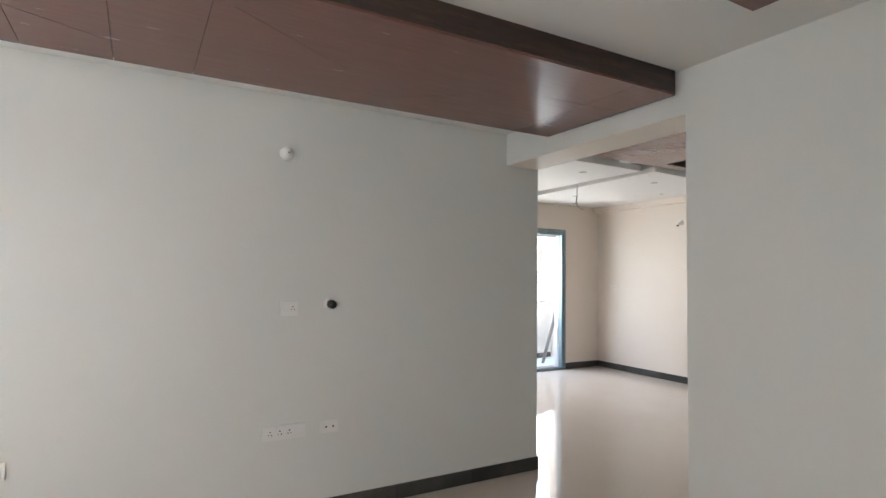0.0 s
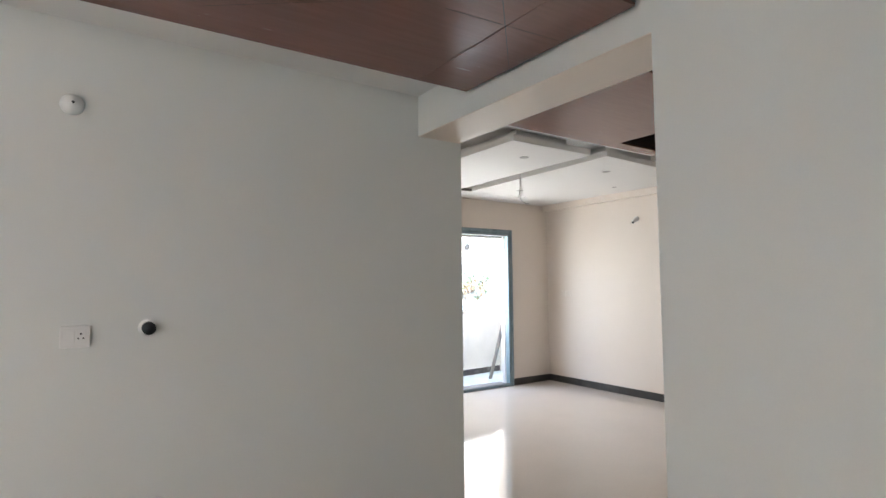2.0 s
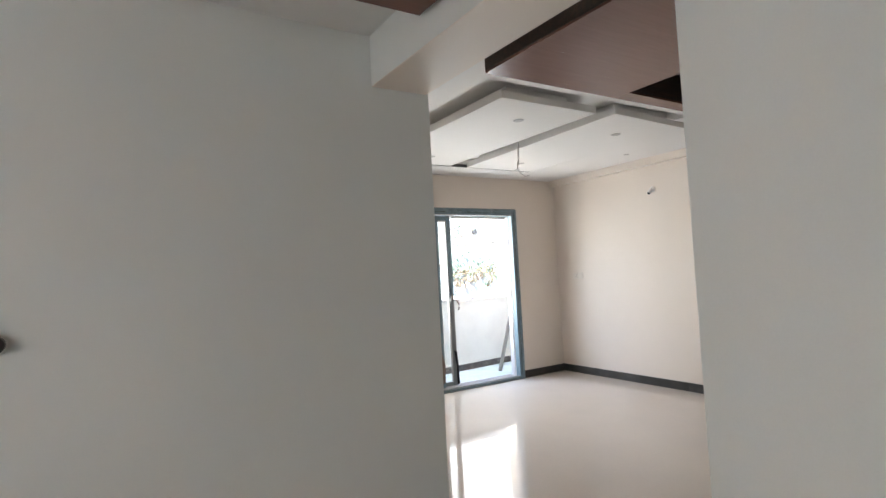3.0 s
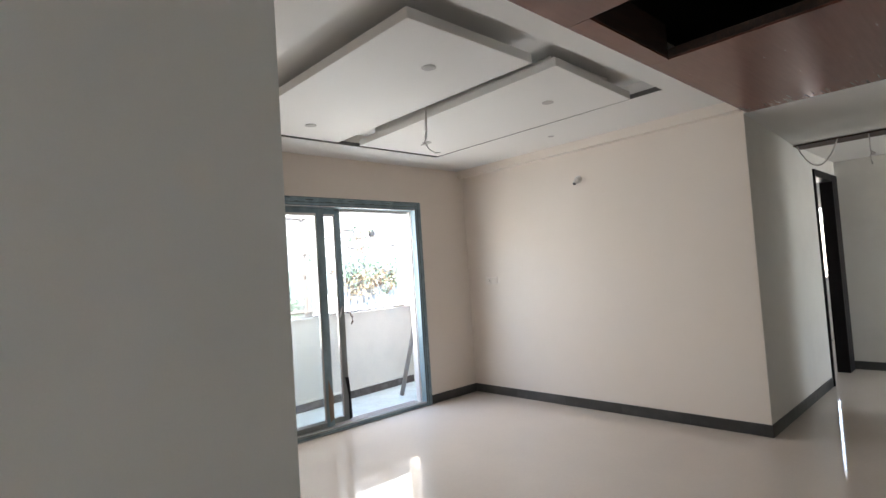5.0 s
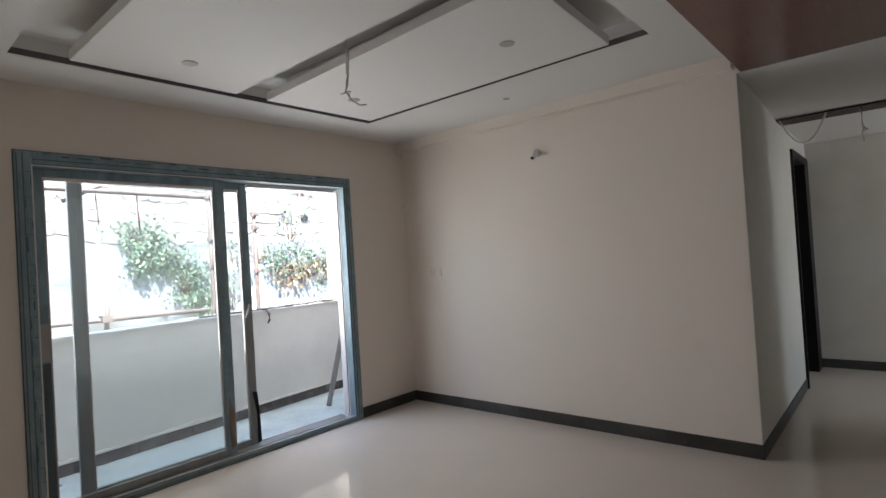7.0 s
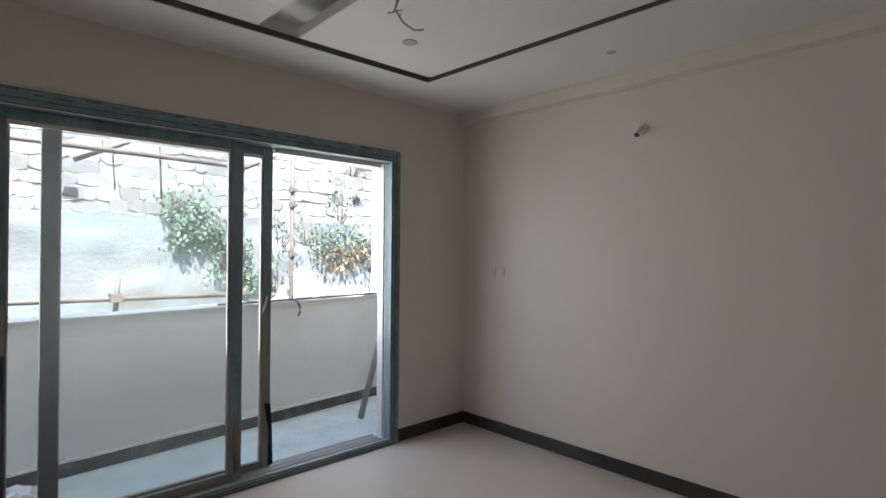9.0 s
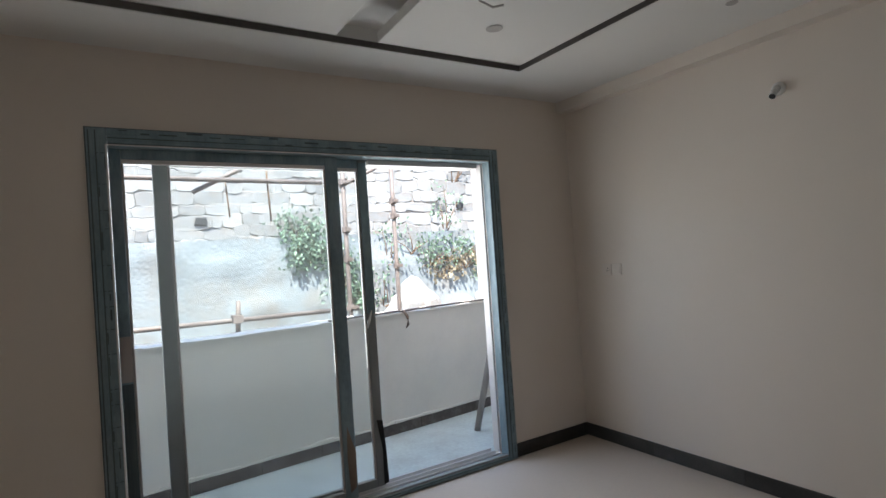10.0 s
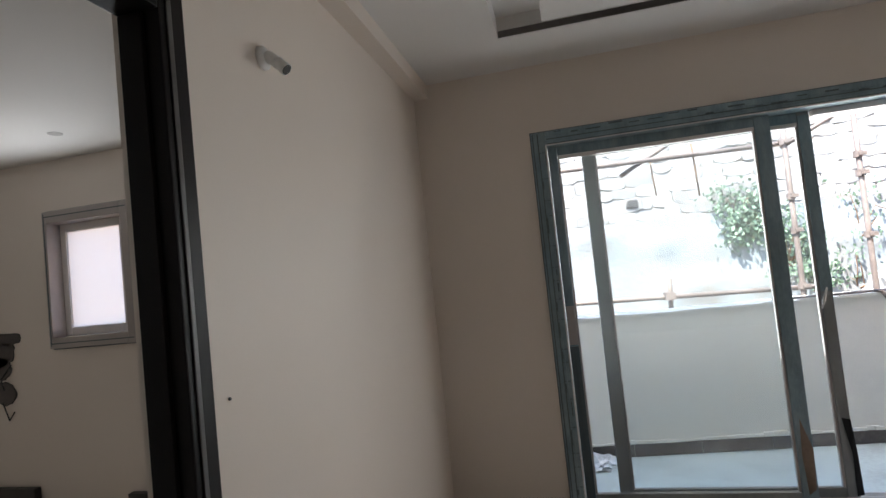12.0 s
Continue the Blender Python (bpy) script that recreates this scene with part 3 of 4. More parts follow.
while z < 3.5:
    h = random.uniform(0.15, 0.24)
    x = 1.0 + random.random() * 0.4
    while x < 11.8:
        w = random.choice((0.16, 0.24, 0.3, 0.38, 0.5)) * random.uniform(0.85, 1.15)
        if w > 0:
            o = new("stone", random.choice(stones))
            o.parent = wall
            o.location = (x + w / 2, 14.024 - random.uniform(0, 0.008), z + h / 2 + 0.11 * noise.noise(Vector((x * 0.7, z * 1.5, 0))))
            o.scale = (w * random.uniform(1.02, 1.16), 0.036, h * random.uniform(1.0, 1.22))
            o.rotation_euler = (random.uniform(-0.08, 0.08), random.uniform(-0.12, 0.12), random.uniform(-0.05, 0.05))
        x += w + 0.004
    z += h + 0.003
for x, zz in ((4.13, 2.245), (8.86, 2.46)):
    bm = box(x - 0.085, x + 0.085, 13.965, 14.019, zz - 0.06, zz + 0.06, 0.02)
    for v in bm.verts:
        v.co += Vector((0.03 * noise.noise(v.co * 9), 0, 0.03 * noise.noise(v.co * 9 + Vector((5, 0, 0)))))
    tagged(mesh_ob("weep_hole", bm, SLOT), "dark square drain hole between stones", "drain hole", "drain holes")


def bush(name, clusters, leaves, label, material, size=0.075, seed=1):
    """Creepers on the stone wall: thin stems and many small leaves in uneven clusters (x, z, rx, rz)."""
    random.seed(seed)
    root = thing(name, (clusters[0][0], 13.9, clusters[0][1]), label, "bush", "bushes on the wall")
    base = Vector(root.location)
    bm, stems = bmesh.new(), bmesh.new()
    total = sum(c[2] * c[3] for c in clusters)
    for cx, cz, rx, rz in clusters:
        n = int(leaves * rx * rz / total)
        twigs = []
        for _ in range(max(5, n // 34)):
            a, r = random.uniform(0, 2 * math.pi), random.random() ** 0.5
            twigs.append((cx + rx * r * math.cos(a), cz + rz * r * math.sin(a), random.uniform(0.02, 0.16)))
        for tx, tz, d in twigs:
            p = Vector((tx, 13.98 - d, tz)) - base
            q = Vector((cx + random.uniform(-0.2, 0.2) * rx, 14.02, cz - rz * 0.9)) - base
            tube_bm([q, (p + q) / 2 + Vector((0, -0.05, 0.05)), p], [0.012, 0.008, 0.003], 4, stems)
        for _ in range(n):
            tx, tz, d = random.choice(twigs)
            p = Vector((tx + random.gauss(0, 0.13), 13.98 - d + random.gauss(0, 0.05), tz + random.gauss(0, 0.10))) - base
            p.y = min(p.y, 0.1)
            q = Euler((random.uniform(-0.9, 0.9), random.uniform(-0.9, 0.9), random.uniform(0, 6.28))).to_quaternion()
            w, l = size * random.uniform(0.25, 0.5), size * random.uniform(0.7, 1.3)
            vs = [bm.verts.new(p + q @ Vector(c)) for c in ((0, 0, -l / 2), (w, 0.1 * l, 0), (0, 0, l / 2), (-w, 0.1 * l, 0))]
            bm.faces.new(vs)
    part("foliage", bm, material, root)
    part("branching_stem", stems, TWIG, root, "thin brown stems")
    return root


bush("creeper_bush", [(5.62, 2.08, 0.3, 0.26), (5.88, 1.78, 0.4, 0.36), (6.25, 1.35, 0.34, 0.4), (6.45, 0.85, 0.3, 0.3), (5.55, 1.7, 0.16, 0.16)], 1900,
     "leafy green creeper hanging on the stone wall", LEAF, 0.068, 2)
bush("creeper_bush", [(8.7, 1.75, 0.9, 0.45), (9.3, 1.9, 0.7, 0.7), (8.1, 1.5, 0.5, 0.25), (8.5, 2.4, 0.3, 0.5), (8.8, 3.2, 0.4, 0.35), (7.2, 1.7, 0.25, 0.45), (7.1, 0.9, 0.45, 0.35), (9.2, 1.2, 0.5, 0.25), (7.7, 1.75, 0.5, 0.3), (9.6, 2.5, 0.5, 0.7)], 1250,
     "sparse green creeper growing over the pale wall", LEAF, 0.066, 5)
bush("dry_shrub", [(8.4, 1.2, 0.4, 0.22), (8.9, 1.35, 0.5, 0.2)], 230, "dry brown shrub at the foot of the wall", LEAF2, 0.09, 8)
random.seed(21)
for x, zz, w, h in ((7.55, 0.55, 0.95, 0.8), (8.6, 0.35, 0.8, 0.5), (9.4, 0.45, 0.9, 0.6)):
    bm = bmesh.new()
    bmesh.ops.create_icosphere(bm, subdivisions=3, radius=0.5)
    for v in bm.verts:
        v.co *= 1 + 0.35 * noise.fractal(v.co * 2.3 + Vector((x, 0, 0)), 1.0, 2.0, 4)
        v.co = Vector((v.co.x * w, v.co.y * 0.6, v.co.z * h * 1.3))
    o = tagged(mesh_ob("boulder", bm, STONE), "pale rough boulder at the foot of the stone wall", "boulder", "boulders")
    o.location = (x, 13.75, zz)

# terrace railing and red house above the retaining wall
slab("upper_terrace", "z", 3.40, 3.55, (-4, 20), (14.7, 26), [], SOIL, "soil terrace behind the retaining wall")
rail = thing("terrace_railing", (8, 14.9, 3.55), "grey metal railing on top of the retaining wall", "railing")
for zz in (0.35, 0.65, 0.95):
    part("rail", tube_bm([(-11, 0, zz), (11, 0, zz)], 0.02, 6), CABLE, rail)
post = part("post", box(-0.025, 0.025, -0.025, 0.025, 0.0, 1.0, 0.004), CABLE, rail)
post.location.x = -11
for i in range(1, 16):
    o = new("post", post.data)
    o.parent, o.location = rail, (-11 + i * 22 / 15, 0, 0)
RED = surface("red_painted_plaster", (0.42, 0.13, 0.10), 0.8, 0.12, 1.5, 40, 0.2, 0.004)
house = thing("house", (9, 19, 3.55), "low red painted house behind the railing", "house")
part("wall", box(-9, 9, 0, 5, 0, 2.8), RED, house)
part("roof", box(-9.3, 9.3, -0.4, 5.3, 2.802, 3.0, 0.02), CONCRETE, house)

# leaning prop, ribbon and debris on the balcony
stick = bar("wooden_prop", (5.55, 8.99, -0.028), (5.72, 8.462, 1.9), 0.027, PALEWOOD, "weathered wooden stick leaning on the balcony wall", "stick")
tagged(mesh_ob("hanging_strip", tube_bm([(5.10, PAR(5.1) + 0.03, 1.012), (5.125, PAR(5.1) - 0.03, 1.012), (5.15, PAR(5.1) - 0.045, 0.96), (5.152, PAR(5.1) - 0.042, 0.90), (5.135, PAR(5.1) - 0.035, 0.865)], [0.008, 0.012, 0.014, 0.012, 0.005], 8), TORN, smooth=True),
       "dark plastic strip hanging off the parapet", "plastic strip")
bar("steel_rod", (4.42, PAR(4.42) - 0.004, 1.016), (6.15, PAR(6.15) - 0.006, 1.018), 0.009, RUST, "thin rusted steel rod lying along the parapet", "steel rod")
random.seed(9)
bm = bmesh.new()
bmesh.ops.create_icosphere(bm, subdivisions=3, radius=0.11)
for v in bm.verts:
    v.co *= 1 + 0.8 * noise.noise(v.co * 22)
    v.co.z = max(-0.02, v.co.z * 0.5)
o = tagged(mesh_ob("crumpled_plastic", bm, PLASTIC), "crumpled white plastic sheet on the balcony floor", "plastic sheet")
o.location = (3.1, 9.05, -0.01)

# ---------------------------------------------------------------- sliding balcony door
door = tagged(new("door_1"), "two-leaf sliding glass door, half open, film-covered frame", kind="structure")
frame_bits = {
    "jamb_west": (2.905, 2.99, 8.222, 8.40, 0.0, 2.204), "jamb_east": (5.283, 5.367, 8.222, 8.30, 0.0, 2.204),
    "head": (2.9905, 5.2825, 8.222, 8.40, 2.118, 2.204), "sill": (2.9905, 5.2825, 8.222, 8.262, 0.0005, 0.048)}
random.seed(31)
for n, b in frame_bits.items():
    part("frame_" + n.split("_")[0], box(*b, 0.006), TAUPE if n == "sill" else FILM, door, "blue-grey film-covered frame member")
    # ridges of the profile
    x0, x1, y0, y1, z0, z1 = b
    rid = bmesh.new()
    if n.startswith("jamb"):
        for k in (0.28, 0.62):
            xx = x0 + (x1 - x0) * k
            add_box(rid, xx - 0.004, xx + 0.004, y0 - 0.005, y0 + 0.002, z0 + 0.03, z1 - 0.03, 0.0015)
    else:
        for k in (0.28, 0.62):
            zz = z0 + (z1 - z0) * k
            add_box(rid, x0 - 0.03, x1 + 0.03, y0 - 0.005, y0 + 0.002, zz - 0.004, zz + 0.004, 0.0015)
    part("ridge", rid, FILM, door)
    rid = bmesh.new()
    for k in ((0.45,) if n == "sill" else (0.12, 0.45)):
        if n.startswith("jamb"):
            xx = x0 + (x1 - x0) * k
            add_box(rid, xx - 0.003, xx + 0.003, y0 - 0.0012, y0 + 0.001, z0 + 0.012, z1 - 0.012)
        else:
            zz = z0 + (z1 - z0) * k
            add_box(rid, x0 + 0.002, x1 - 0.002, y0 - 0.0012, y0 + 0.001, zz - 0.0025, zz + 0.0025)
    part("groove", rid, FILMDARK, door, "dark groove of the frame profile")
    # faded print on the film, unreadable
    rid = bmesh.new()
    run, wide = ((z1 - z0), (x1 - x0)) if n.startswith("jamb") else ((x1 - x0), (z1 - z0))
    u = 0.05
    while u < run - 0.12 and n != "sill":
        w, off, th = random.uniform(0.03, 0.09), wide * random.choice((0.52, 0.74, 0.9)), random.uniform(0.002, 0.005)
        if n.startswith("jamb"):
            add_box(rid, x0 + off - th, x0 + off + th, y0 - 0.0006, y0 + 0.001, z0 + u, z0 + u + w)
            add_box(rid, x0 + wide * 0.48, x0 + wide * 0.96, y0 - 0.0005, y0 + 0.001, z0 + u + w + 0.012, z0 + u + w + 0.016)
        else:
            add_box(rid, x0 + u, x0 + u + w, y0 - 0.0006, y0 + 0.001, z0 + off - th, z0 + off + th)
        u += w + random.uniform(0.03, 0.09)
    if n != "sill":
        part("print", rid, FILMDARK, door, "faded dark print on the film")
    else:
        rid.free()
part("reveal", box(5.266, 5.2825, 8.301, 8.37, 0.0455, 2.117, 0.003), ALU, door, "white inner jamb of the frame")
part("reveal", box(4.40, 5.244, 8.31, 8.43, 2.085, 2.117, 0.003), ALU, door, "white inner head of the frame")
part("track_bed", box(2.9905, 5.2825, 8.2625, 8.435, -0.005, 0.016, 0.002), CONCRETE, door, "dusty track bed behind the sill")
for yy in (8.292, 8.350, 8.405):
    part("track", box(2.9905, 5.2655, yy, yy + 0.007, 0.0165, 0.046, 0.001), ALU, door, "pale metal running track")
# dark strips painted for the shadow line where the frame meets the wall
for b in ((2.899, 2.9045, 8.2375, 8.2445, 0.001, 2.21), (5.3675, 5.373, 8.2375, 8.2445, 0.001, 2.21), (2.9045, 5.3675, 8.2375, 8.2445, 2.2045, 2.21)):
    part("edge_outline", box(*b), FILMDARK, door, "dark outline strip drawn round the frame")
for b in ((2.982, 2.9895, 8.2185, 8.2215, 0.05, 2.124), (2.9895, 5.2825, 8.2185, 8.2215, 2.1185, 2.125)):
    part("film_edge", box(*b), ALU, door, "pale edge of the protective film")
part("lower_film", box(2.9935, 3.0435, 8.2735, 8.2775, 0.06, 0.945, 0.001), FILMDARK, door, "darker ridged film on the lower stile")
part("bare_patch", box(2.9935, 3.0435, 8.2735, 8.2775, 0.955, 1.18, 0.001), BARE, door, "patch of bare frame where the film is torn off")


def leaf(x0, x1, y0, wl, wr, mat_l, mat_r, bottom=0.05):
    body = part("leaf", box(x0, x0 + wl, y0, y0 + 0.034, bottom, 2.1165, 0.004), mat_l, door, "film-covered stile of a sliding leaf")
    part("stile", box(x1 - wr, x1, y0, y0 + 0.034, bottom, 2.1165, 0.004), mat_r, body)
    part("top_rail", box(x0 + wl + 0.0005, x1 - wr - 0.0005, y0, y0 + 0.034, 2.065, 2.1165, 0.004), FILM, body)
    part("bead", box(x0 + wl + 0.0005, x1 - wr - 0.0005, y0 + 0.004, y0 + 0.03, 2.042, 2.0645, 0.003), ALU, body, "pale glazing bead")
    part("bottom_rail", box(x0 + wl + 0.0005, x1 - wr - 0.0005, y0, y0 + 0.034, bottom, bottom + 0.05, 0.004), TAUPE, body)
    part("bead", box(x0 + wl + 0.0005, x0 + wl + 0.012, y0 + 0.004, y0 + 0.03, bottom + 0.051, 2.0415, 0.003), BARE, body, "grey glazing bead")
    part("bead", box(x1 - wr - 0.012, x1 - wr - 0.0005, y0 + 0.004, y0 + 0.03, bottom + 0.051, 2.0415, 0.003), BARE, body, "grey glazing bead")
    g = part("glass_pane", box(x0 + wl + 0.0125, x1 - wr - 0.0125, y0 + 0.014, y0 + 0.02, bottom + 0.051, 2.0415), GLASS, body, "clear glass pane")
    g.visible_shadow = False
    return body


leaf(2.9925, 4.178, 8.278, 0.052, 0.078, FILM, FILM)
leaf(3.183, 4.39, 8.335, 0.072, 0.058, TAUPE, TAUPE)
part("film_strip", box(4.333, 4.389, 8.328, 8.3345, 1.14, 2.098, 0.001), FILM, door, "strip of blue-grey film on the stile")
bm = bmesh.new()
tube_bm([(4.36, 8.322, 1.16), (4.335, 8.316, 1.09), (4.325, 8.322, 1.05)], [0.004, 0.009, 0.004], 6, bm)
part("film_flap", bm, PLASTIC, door, "curled end of peeled film")
bm = bmesh.new()
vs = [bm.verts.new(c) for c in ((4.372, 8.326, 0.06), (4.402, 8.318, 0.07), (4.392, 8.31, 0.30), (4.385, 8.322, 0.46), (4.345, 8.326, 0.47), (4.372, 8.318, 0.28))]
bm.faces.new((vs[0], vs[1], vs[2], vs[5])), bm.faces.new((vs[5], vs[2], vs[3], vs[4]))
bmesh.ops.solidify(bm, geom=bm.faces[:], thickness=0.004)
part("torn_film", bm, BLACKTAPE, door, "torn black film hanging from the stile")
bm = bmesh.new()
vs = [bm.verts.new(c) for c in ((4.13, 8.272, 0.09), (4.165, 8.268, 0.12), (4.172, 8.262, 0.33), (4.128, 8.272, 0.49), (4.118, 8.268, 0.30))]
bm.faces.new(vs)
bmesh.ops.solidify(bm, geom=bm.faces[:], thickness=0.003)
part("torn_film", bm, TORN, door, "torn brown film on the stile")

# ---------------------------------------------------------------- dark door frames and study window
d2 = tagged(new("door_2"), "black-stained wooden door frame without a leaf", kind="structure")
for y0, y1, s in ((6.068, 6.149, 1), (5.451, 5.53, -1)):
    bm = box(2.118, 2.224, y0, y1, 0.001, 2.164, 0.004)
    part("jamb", bm, BLACKWOOD, d2)
    yy = y0 - 0.012 if s > 0 else y1
    part("stop", box(2.125, 2.185, yy, yy + 0.012, 0.001, 2.08, 0.002), BLACKWOOD, d2)
    yy = (y0 + 0.02) if s > 0 else (y1 - 0.035)
    # the highlight line along the moulding is put into its grey colour
    part("moulding", box(2.2245, 2.229, yy, yy + 0.015, 0.001, 2.15, 0.003), EDGE_SHEEN, d2, "moulding edge, greyish for its painted highlight")
part("plaster_reveal", box(2.0965, 2.1175, 6.073, 6.1485, 0.001, 2.164), CREAM, d2, "plaster edge behind the jamb")
part("head", box(2.118, 2.224, 5.5305, 6.0675, 2.085, 2.164, 0.004), BLACKWOOD, d2)
d3 = tagged(new("door_3"), "black wooden door frame of the bedroom", kind="structure")
for x0, x1 in ((8.101, 8.13), (8.87, 8.949)):
    part("jamb", box(x0, x1, 5.125, 5.25, 0.001, 2.239, 0.004), BLACKWOOD, d3)
part("head", box(8.1305, 8.8695, 5.125, 5.25, 2.16, 2.239, 0.004), BLACKWOOD, d3)
part("casing", box(8.95, 9.13, 5.125, 5.146, 0.001, 2.239, 0.004), BLACKWOOD, d3)

win = tagged(new("window_1"), "small white window with pale frosted pane", kind="structure")
for b in ((-0.648, -0.615, 8.20, 8.42, 1.192, 2.188), (0.03, 0.118, 8.20, 8.42, 1.192, 2.188), (-0.6145, 0.0295, 8.20, 8.42, 2.10, 2.188), (-0.6145, 0.0295, 8.20, 8.42, 1.192, 1.27)):
    part("window_frame", box(*b, 0.005), BARE, win, "grey film-covered window frame")
for b in ((-0.6145, -0.565, 8.31, 8.35, 1.271, 2.099), (-0.09, -0.02, 8.31, 8.35, 1.271, 2.099), (-0.5645, -0.0905, 8.31, 8.35, 2.04, 2.099), (-0.5645, -0.0905, 8.31, 8.35, 1.271, 1.33)):
    part("sash", box(*b, 0.004), ALU, win, "white sash bar")
p = part("pane", box(-0.5645, 0.0295, 8.325, 8.331, 1.3305, 2.0395), FROSTED, win, "pale frosted glass pane")
p.visible_shadow = False
# thin dark outline strips round the window frame
for b in ((-0.657, -0.6485, 8.236, 8.244, 1.183, 2.197), (0.1185, 0.127, 8.236, 8.244, 1.183, 2.197), (-0.6485, 0.1185, 8.236, 8.244, 2.1885, 2.197), (-0.6485, 0.1185, 8.236, 8.244, 1.183, 1.1915)):
    part("edge_outline", box(*b), FILMDARK, win, "dark outline strip drawn round the frame")
for b in ((-0.635, -0.627, 8.1975, 8.1995, 1.21, 2.17), (-0.627, 0.08, 8.1975, 8.1995, 2.145, 2.152), (-0.627, 0.08, 8.1975, 8.1995, 1.225, 1.232)):
    part("groove", box(*b), FILMDARK, win, "dark groove of the frame profile")
w3 = tagged(new("window_2"), "bedroom window with pale frame", kind="structure")
for b in ((11.56, 11.62, 5.452, 5.51, 0.902, 2.098), (11.56, 11.62, 6.59, 6.648, 0.902, 2.098), (11.56, 11.62, 6.02, 6.08, 0.96, 2.04), (11.56, 11.62, 5.5105, 6.5895, 2.04, 2.098), (11.56, 11.62, 5.5105, 6.5895, 0.902, 0.9595)):
    part("window_frame", box(*b, 0.004), ALU, w3)

# ---------------------------------------------------------------- fittings on walls and ceilings


def bulb_holder():
    """An angled bulb holder: round rose, bent neck and open socket; it stands off a wall that faces -y."""
    t = thing("bulb_holder", (0, 0, 0), "white angled bulb holder without a bulb on the wall", "bulb holder", "wall bulb holders")
    part("rose", tube_bm([(0, -0.0005, 0), (0, -0.010, 0), (0, -0.016, 0), (0, -0.020, 0)], [0.036, 0.035, 0.028, 0.015], 20), PLASTIC, t, smooth=True)
    part("neck", tube_bm([(0, -0.018, 0), (0, -0.036, -0.010), (0, -0.052, -0.024)], [0.020, 0.018, 0.018], 14), PLASTIC, t, smooth=True)
    part("socket", tube_bm([(0, -0.051, -0.023), (0, -0.058, -0.030), (0, -0.077, -0.049)], [0.019, 0.0175, 0.0195], 14), PLASTIC, t, smooth=True)
    part("opening", tube_bm([(0, -0.0772, -0.0492), (0, -0.0780, -0.0500)], [0.0165, 0.0165], 12), SLOT, t, "dark empty socket mouth")
    return t


dome = thing("wall_rose", (0.188, 5.01, 2.17), "white domed cable rose with a small dark hole", "cable rose")
part("dome", tube_bm([(0, -0.0005, 0), (0, -0.014, 0), (0, -0.026, 0), (0, -0.034, 0), (0, -0.037, 0)], [0.042, 0.040, 0.032, 0.018, 0.005], 24), PLASTIC, dome, smooth=True)
part("hole", tube_bm([(0.004, -0.0366, 0.002), (0.004, -0.0385, 0.002)], 0.0055, 10), SLOT, dome, "small dark hole")
bh = bulb_holder()
bh.matrix_basis = pose(6.09, 6.66, 2.25, 0, 0, -90)
copy_thing(bh, pose(2.22, 6.49, 2.132, 0, 0, 90))


def plate(w, h, modules, label, category="socket", material=PLASTIC, depth=0.016):
    """A switch or socket plate that faces -y, with its modules: s a three-pin socket, b a blank or rocker, t a TV outlet."""
    t = thing("wall_" + category.replace(" ", "_"), (0, 0, 0), label, category, "wall plates")
    part("plate", box(-w / 2, w / 2, -depth, -0.0005, -h / 2, h / 2, 0.003), material, t)
    n = len(modules)
    mw = (w - 0.024) / n
    for i, k in enumerate(modules):
        cx = -w / 2 + 0.012 + mw * (i + 0.5)
        m = part("module", box(cx - mw / 2 + 0.001, cx + mw / 2 - 0.001, -depth - 0.003, -depth - 0.0002, -h / 2 + 0.012, h / 2 - 0.012, 0.0015), material, t)
        bm = bmesh.new()
        if k == "s":
            for dx, dz, r in ((0, 0.011, 0.0042), (-0.0085, -0.006, 0.0034), (0.0085, -0.006, 0.0034)):
                tube_bm([(cx + dx, -depth - 0.0031, dz), (cx + dx, -depth - 0.0038, dz)], r, 8, bm)
            part("pin_hole", bm, SLOT, m, "dark pin holes")
        elif k == "t":
            tube_bm([(cx, -depth - 0.0031, 0), (cx, -depth - 0.0042, 0)], 0.006, 10, bm)
            part("outlet", bm, SLOT, m, "dark round outlet")
        else:
            bm.free()
    return t


plate(0.245, 0.082, "sssb", "white triple socket plate low on the wall").matrix_basis = pose(0.217, 5.01, 0.526)
plate(0.112, 0.076, "tt", "white plate with two small outlets low on the wall").matrix_basis = pose(0.487, 5.01, 0.528)
plate(0.10, 0.086, "bs", "white socket plate at chest height").matrix_basis = pose(0.226, 5.01, 1.247)
plate(0.11, 0.082, "bs", "white socket plate low on the wall").matrix_basis = pose(-1.12, 5.01, 0.515)
plate(0.085, 0.082, "bs", "white switch plate beside the corner", "switch", PLATE, 0.008).matrix_basis = pose(6.09, 7.93, 1.29, 0, 0, -90)
plate(0.085, 0.082, "b", "plain white switch plate beside another", "switch", PLATE, 0.008).matrix_basis = pose(6.09, 7.84, 1.292, 0, 0, -90)

cp = thing("conduit_stub", (0.478, 5.01, 1.27), "short black conduit pipe stub sticking out of the wall", "pipe")
part("pipe", tube_bm([(0, -0.0005, 0), (0, -0.05, -0.002)], 0.026, 16), PIPE, cp, smooth=True)
part("collar", tube_bm([(-0.004, -0.0005, 0), (-0.004, -0.006, 0)], 0.034, 16), PLASTIC, cp, "white filler ring at the wall", smooth=True)
for x, y, z, rz, r in ((2.2205, 6.205, 1.197, 90, 0.004), (9.1495, 4.42, 2.20, -90, 0.022)):
    o = tagged(mesh_ob("wall_hole", tube_bm([(0, -0.0005, 0), (0, -0.004, 0)], r, 10), SLOT), "small dark fixing hole in the wall", "hole", "wall holes")
    o.matrix_basis = pose(x, y, z, 0, 0, rz)


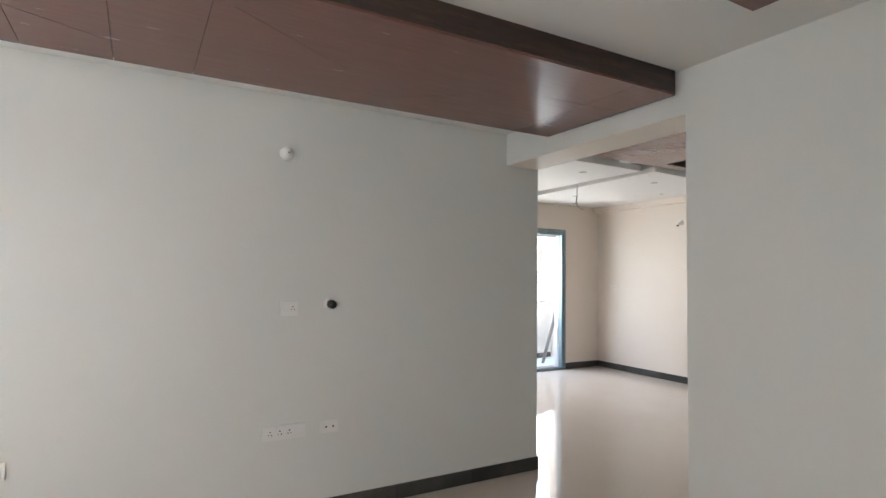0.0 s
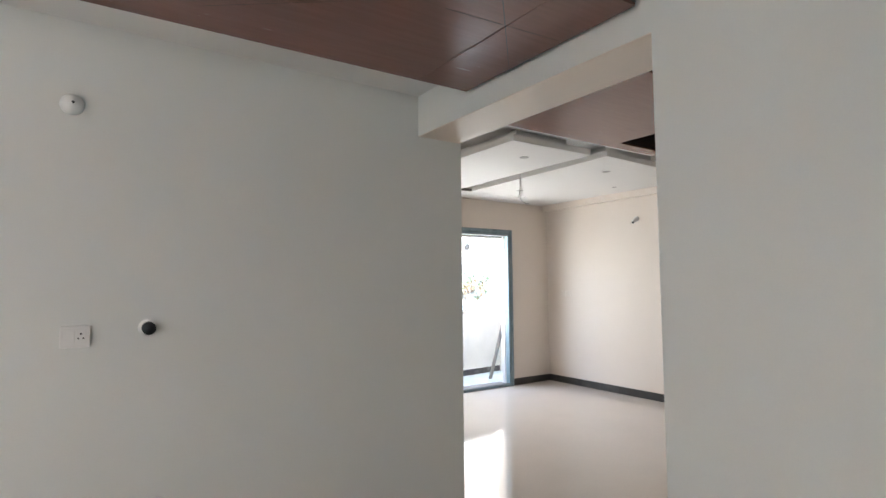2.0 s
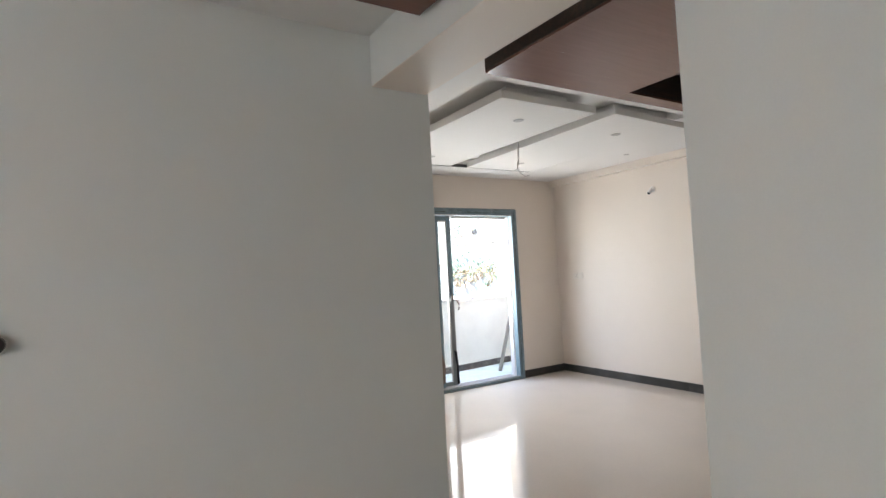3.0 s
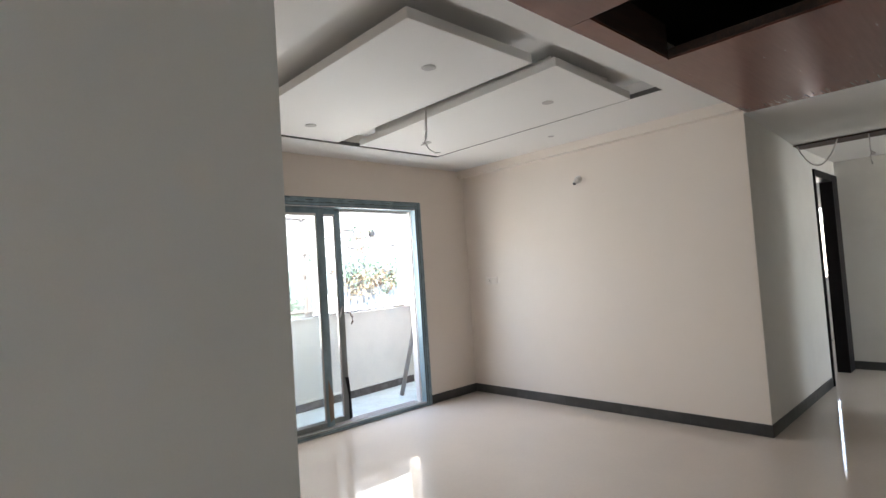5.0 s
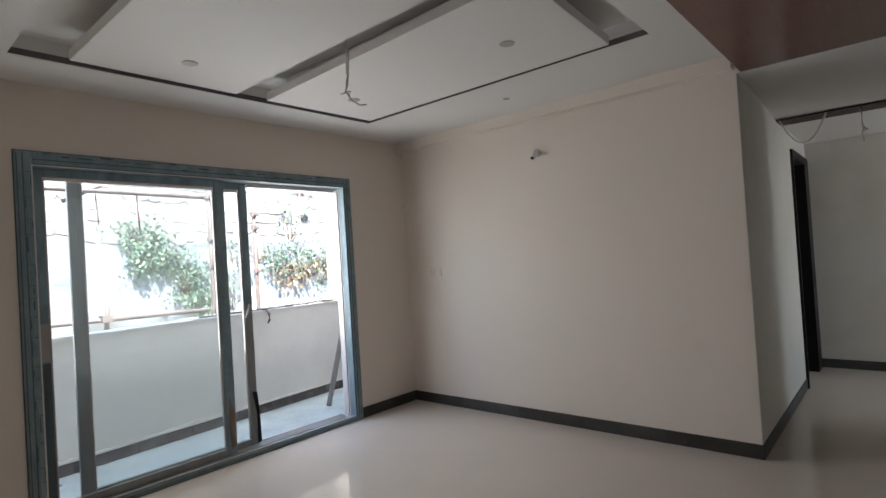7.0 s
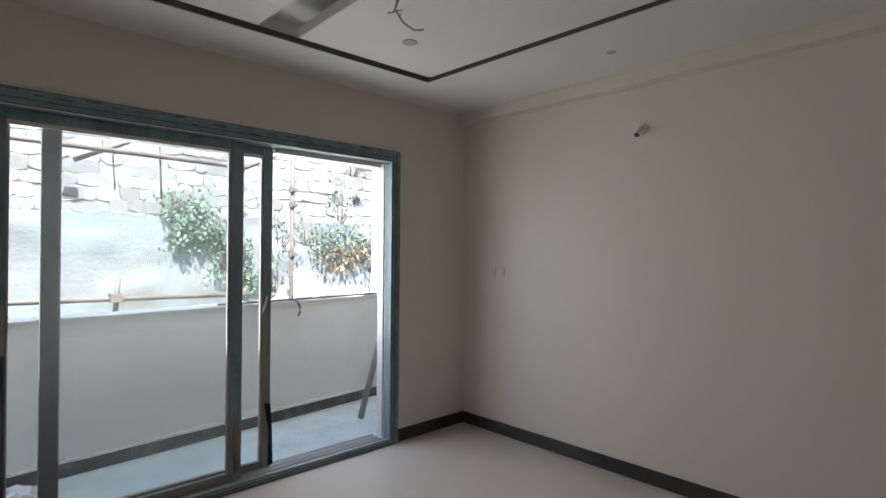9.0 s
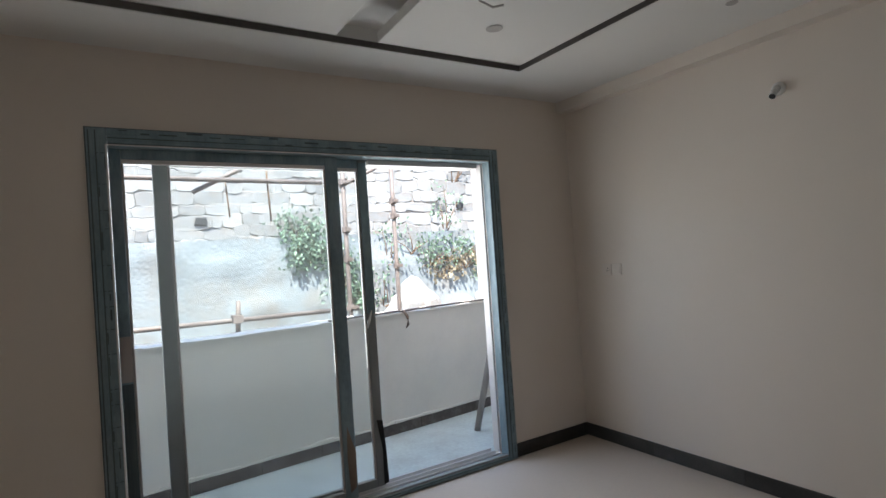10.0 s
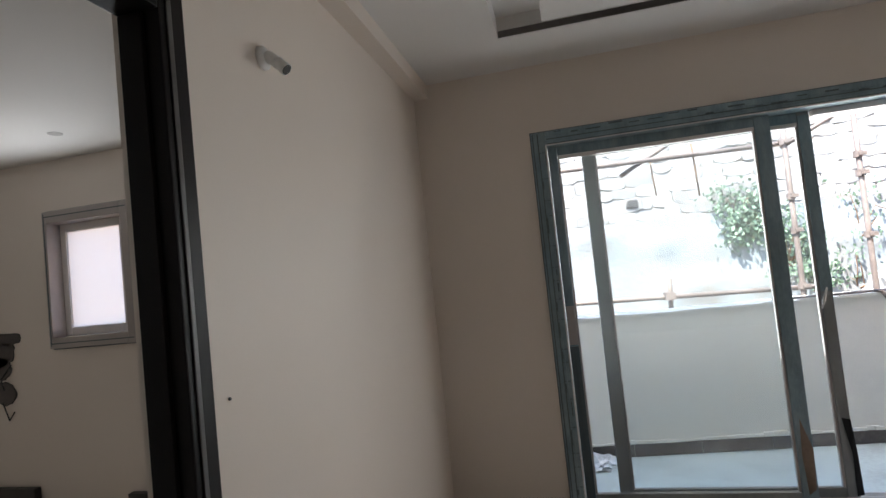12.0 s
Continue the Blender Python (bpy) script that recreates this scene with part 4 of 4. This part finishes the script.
def downlight(x, y, z, r=0.042):
    t = thing("downlight", (x, y, z), "unlit round downlight cap in the ceiling panel", "downlight", "downlights")
    part("trim_ring", tube_bm([(0, 0, -0.0005), (0, 0, -0.003), (0, 0, -0.0042)], [r, r, r - 0.004], 24), ROUND, t, smooth=False)
    part("cap", tube_bm([(0, 0, -0.0043), (0, 0, -0.0055)], [r - 0.008, r - 0.012], 20), ROUND, t, "grey inner cap")
    return t


for x, y, z in ((3.514, 5.956, 2.575), (3.514, 7.275, 2.575), (4.654, 5.963, 2.575), (4.643, 7.25, 2.575), (0.0, 7.78, 2.57)):
    downlight(x, y, z)
downlight(5.62, 6.62, 2.61, 0.028)

hw = thing("ceiling_fan_hook", (4.08, 6.63, 2.72), "white conduit with loose wires hanging from the ceiling gap", "hanging wire")
part("conduit", tube_bm([(0, 0, 0), (0.004, 0, -0.14), (-0.004, 0, -0.265)], 0.0095, 8), ALU, hw, smooth=True)
part("wire", tube_bm([(0, 0, -0.265), (-0.02, -0.005, -0.31), (-0.022, 0, -0.36), (0.0, 0.0, -0.375), (0.01, 0.0, -0.35), (-0.02, 0, -0.36), (-0.01, -0.03, -0.41), (0.02, -0.06, -0.44), (0.05, -0.08, -0.435)], 0.004, 6), CABLE, hw, smooth=True)
part("wire", tube_bm([(0, 0, -0.265), (-0.015, -0.01, -0.32), (-0.03, 0, -0.37), (-0.05, 0.01, -0.375)], 0.0035, 6), CABLE, hw, smooth=True)

# passage: dark strip in the ceiling, loose cables
tagged(mesh_ob("beam_strip", box(7.45, 7.72, 1.2, 5.146, 2.397, 2.4075, 0.003), WOOD_DARK), "dark rough timber strip set in the passage ceiling", kind="structure")


def cable(name, pts, r, label):
    return tagged(mesh_ob(name, tube_bm(pts, r, 6), ALU, smooth=True), label, "cable", "loose cables")


arc = lambda a, b, sag, n=10: [Vector(a).lerp(Vector(b), i / n) - Vector((0, 0, sag * 4 * (i / n) * (1 - i / n))) for i in range(n + 1)]
cable("loose_cable", arc((7.46, 5.12, 2.40), (7.46, 4.80, 2.398), 0.215), 0.007, "white cable loop hanging under the dark ceiling strip")
cable("loose_cable", arc((7.46, 4.15, 2.40), (7.46, 3.9, 2.398), 0.06), 0.007, "white cable loop hanging under the dark ceiling strip")
cable("loose_cable", [(7.5, 4.58, 2.40), (7.5, 4.58, 2.25), (7.5, 4.57, 2.21), (7.5, 4.55, 2.22), (7.5, 4.565, 2.245), (7.5, 4.585, 2.2), (7.5, 4.575, 2.13)], 0.006, "cable end with a knot hanging from the ceiling strip")

# study seen through the doorway
cut = thing("wall_chase", (-1.05, 8.245, 1.12), "dark chiselled wall chase with loose wires", "wall chase")
random.seed(3)
bm = bmesh.new()
for cx, cz, rx, rz in ((-0.05, 0.17, 0.15, 0.045), (-0.1, 0.06, 0.14, 0.09), (-0.12, -0.05, 0.10, 0.08), (-0.1, -0.23, 0.12, 0.09)):
    ring = []
    for k in range(26):
        an = 2 * math.pi * k / 26
        j = 1 + 0.28 * noise.noise(Vector((math.cos(an) * 2 + cx * 9, math.sin(an) * 2, cz * 7)))
        ring.append((cx + rx * j * math.cos(an), cz + rz * j * math.sin(an)))
    lo = [bm.verts.new((x, -0.001, z)) for x, z in ring]
    hi = [bm.verts.new((x * 0.97 + cx * 0.03, -0.012, z * 0.97 + cz * 0.03)) for x, z in ring]
    for k in range(26):
        bm.faces.new((lo[k], lo[(k + 1) % 26], hi[(k + 1) % 26], hi[k]))
    bm.faces.new(hi)
part("recess", bm, VOID, cut)
part("wire", tube_bm([(0.0, -0.015, -0.02), (-0.06, -0.05, -0.12), (-0.02, -0.06, -0.2)], 0.006, 6), PIPE, cut)
part("wire", tube_bm([(-0.1, -0.015, -0.3), (0.0, -0.05, -0.42), (0.05, -0.05, -0.36)], 0.005, 6), PIPE, cut)
for x0, x1, h in ((-1.35, -0.86, 0.205), (-0.06, 0.30, 0.165)):
    tagged(mesh_ob("stone_offcut", box(x0, x1, 8.19, 8.243, 0.001, h, 0.006), SKIRT), "dark stone offcut standing against the wall", "stone slab", "stone offcuts")
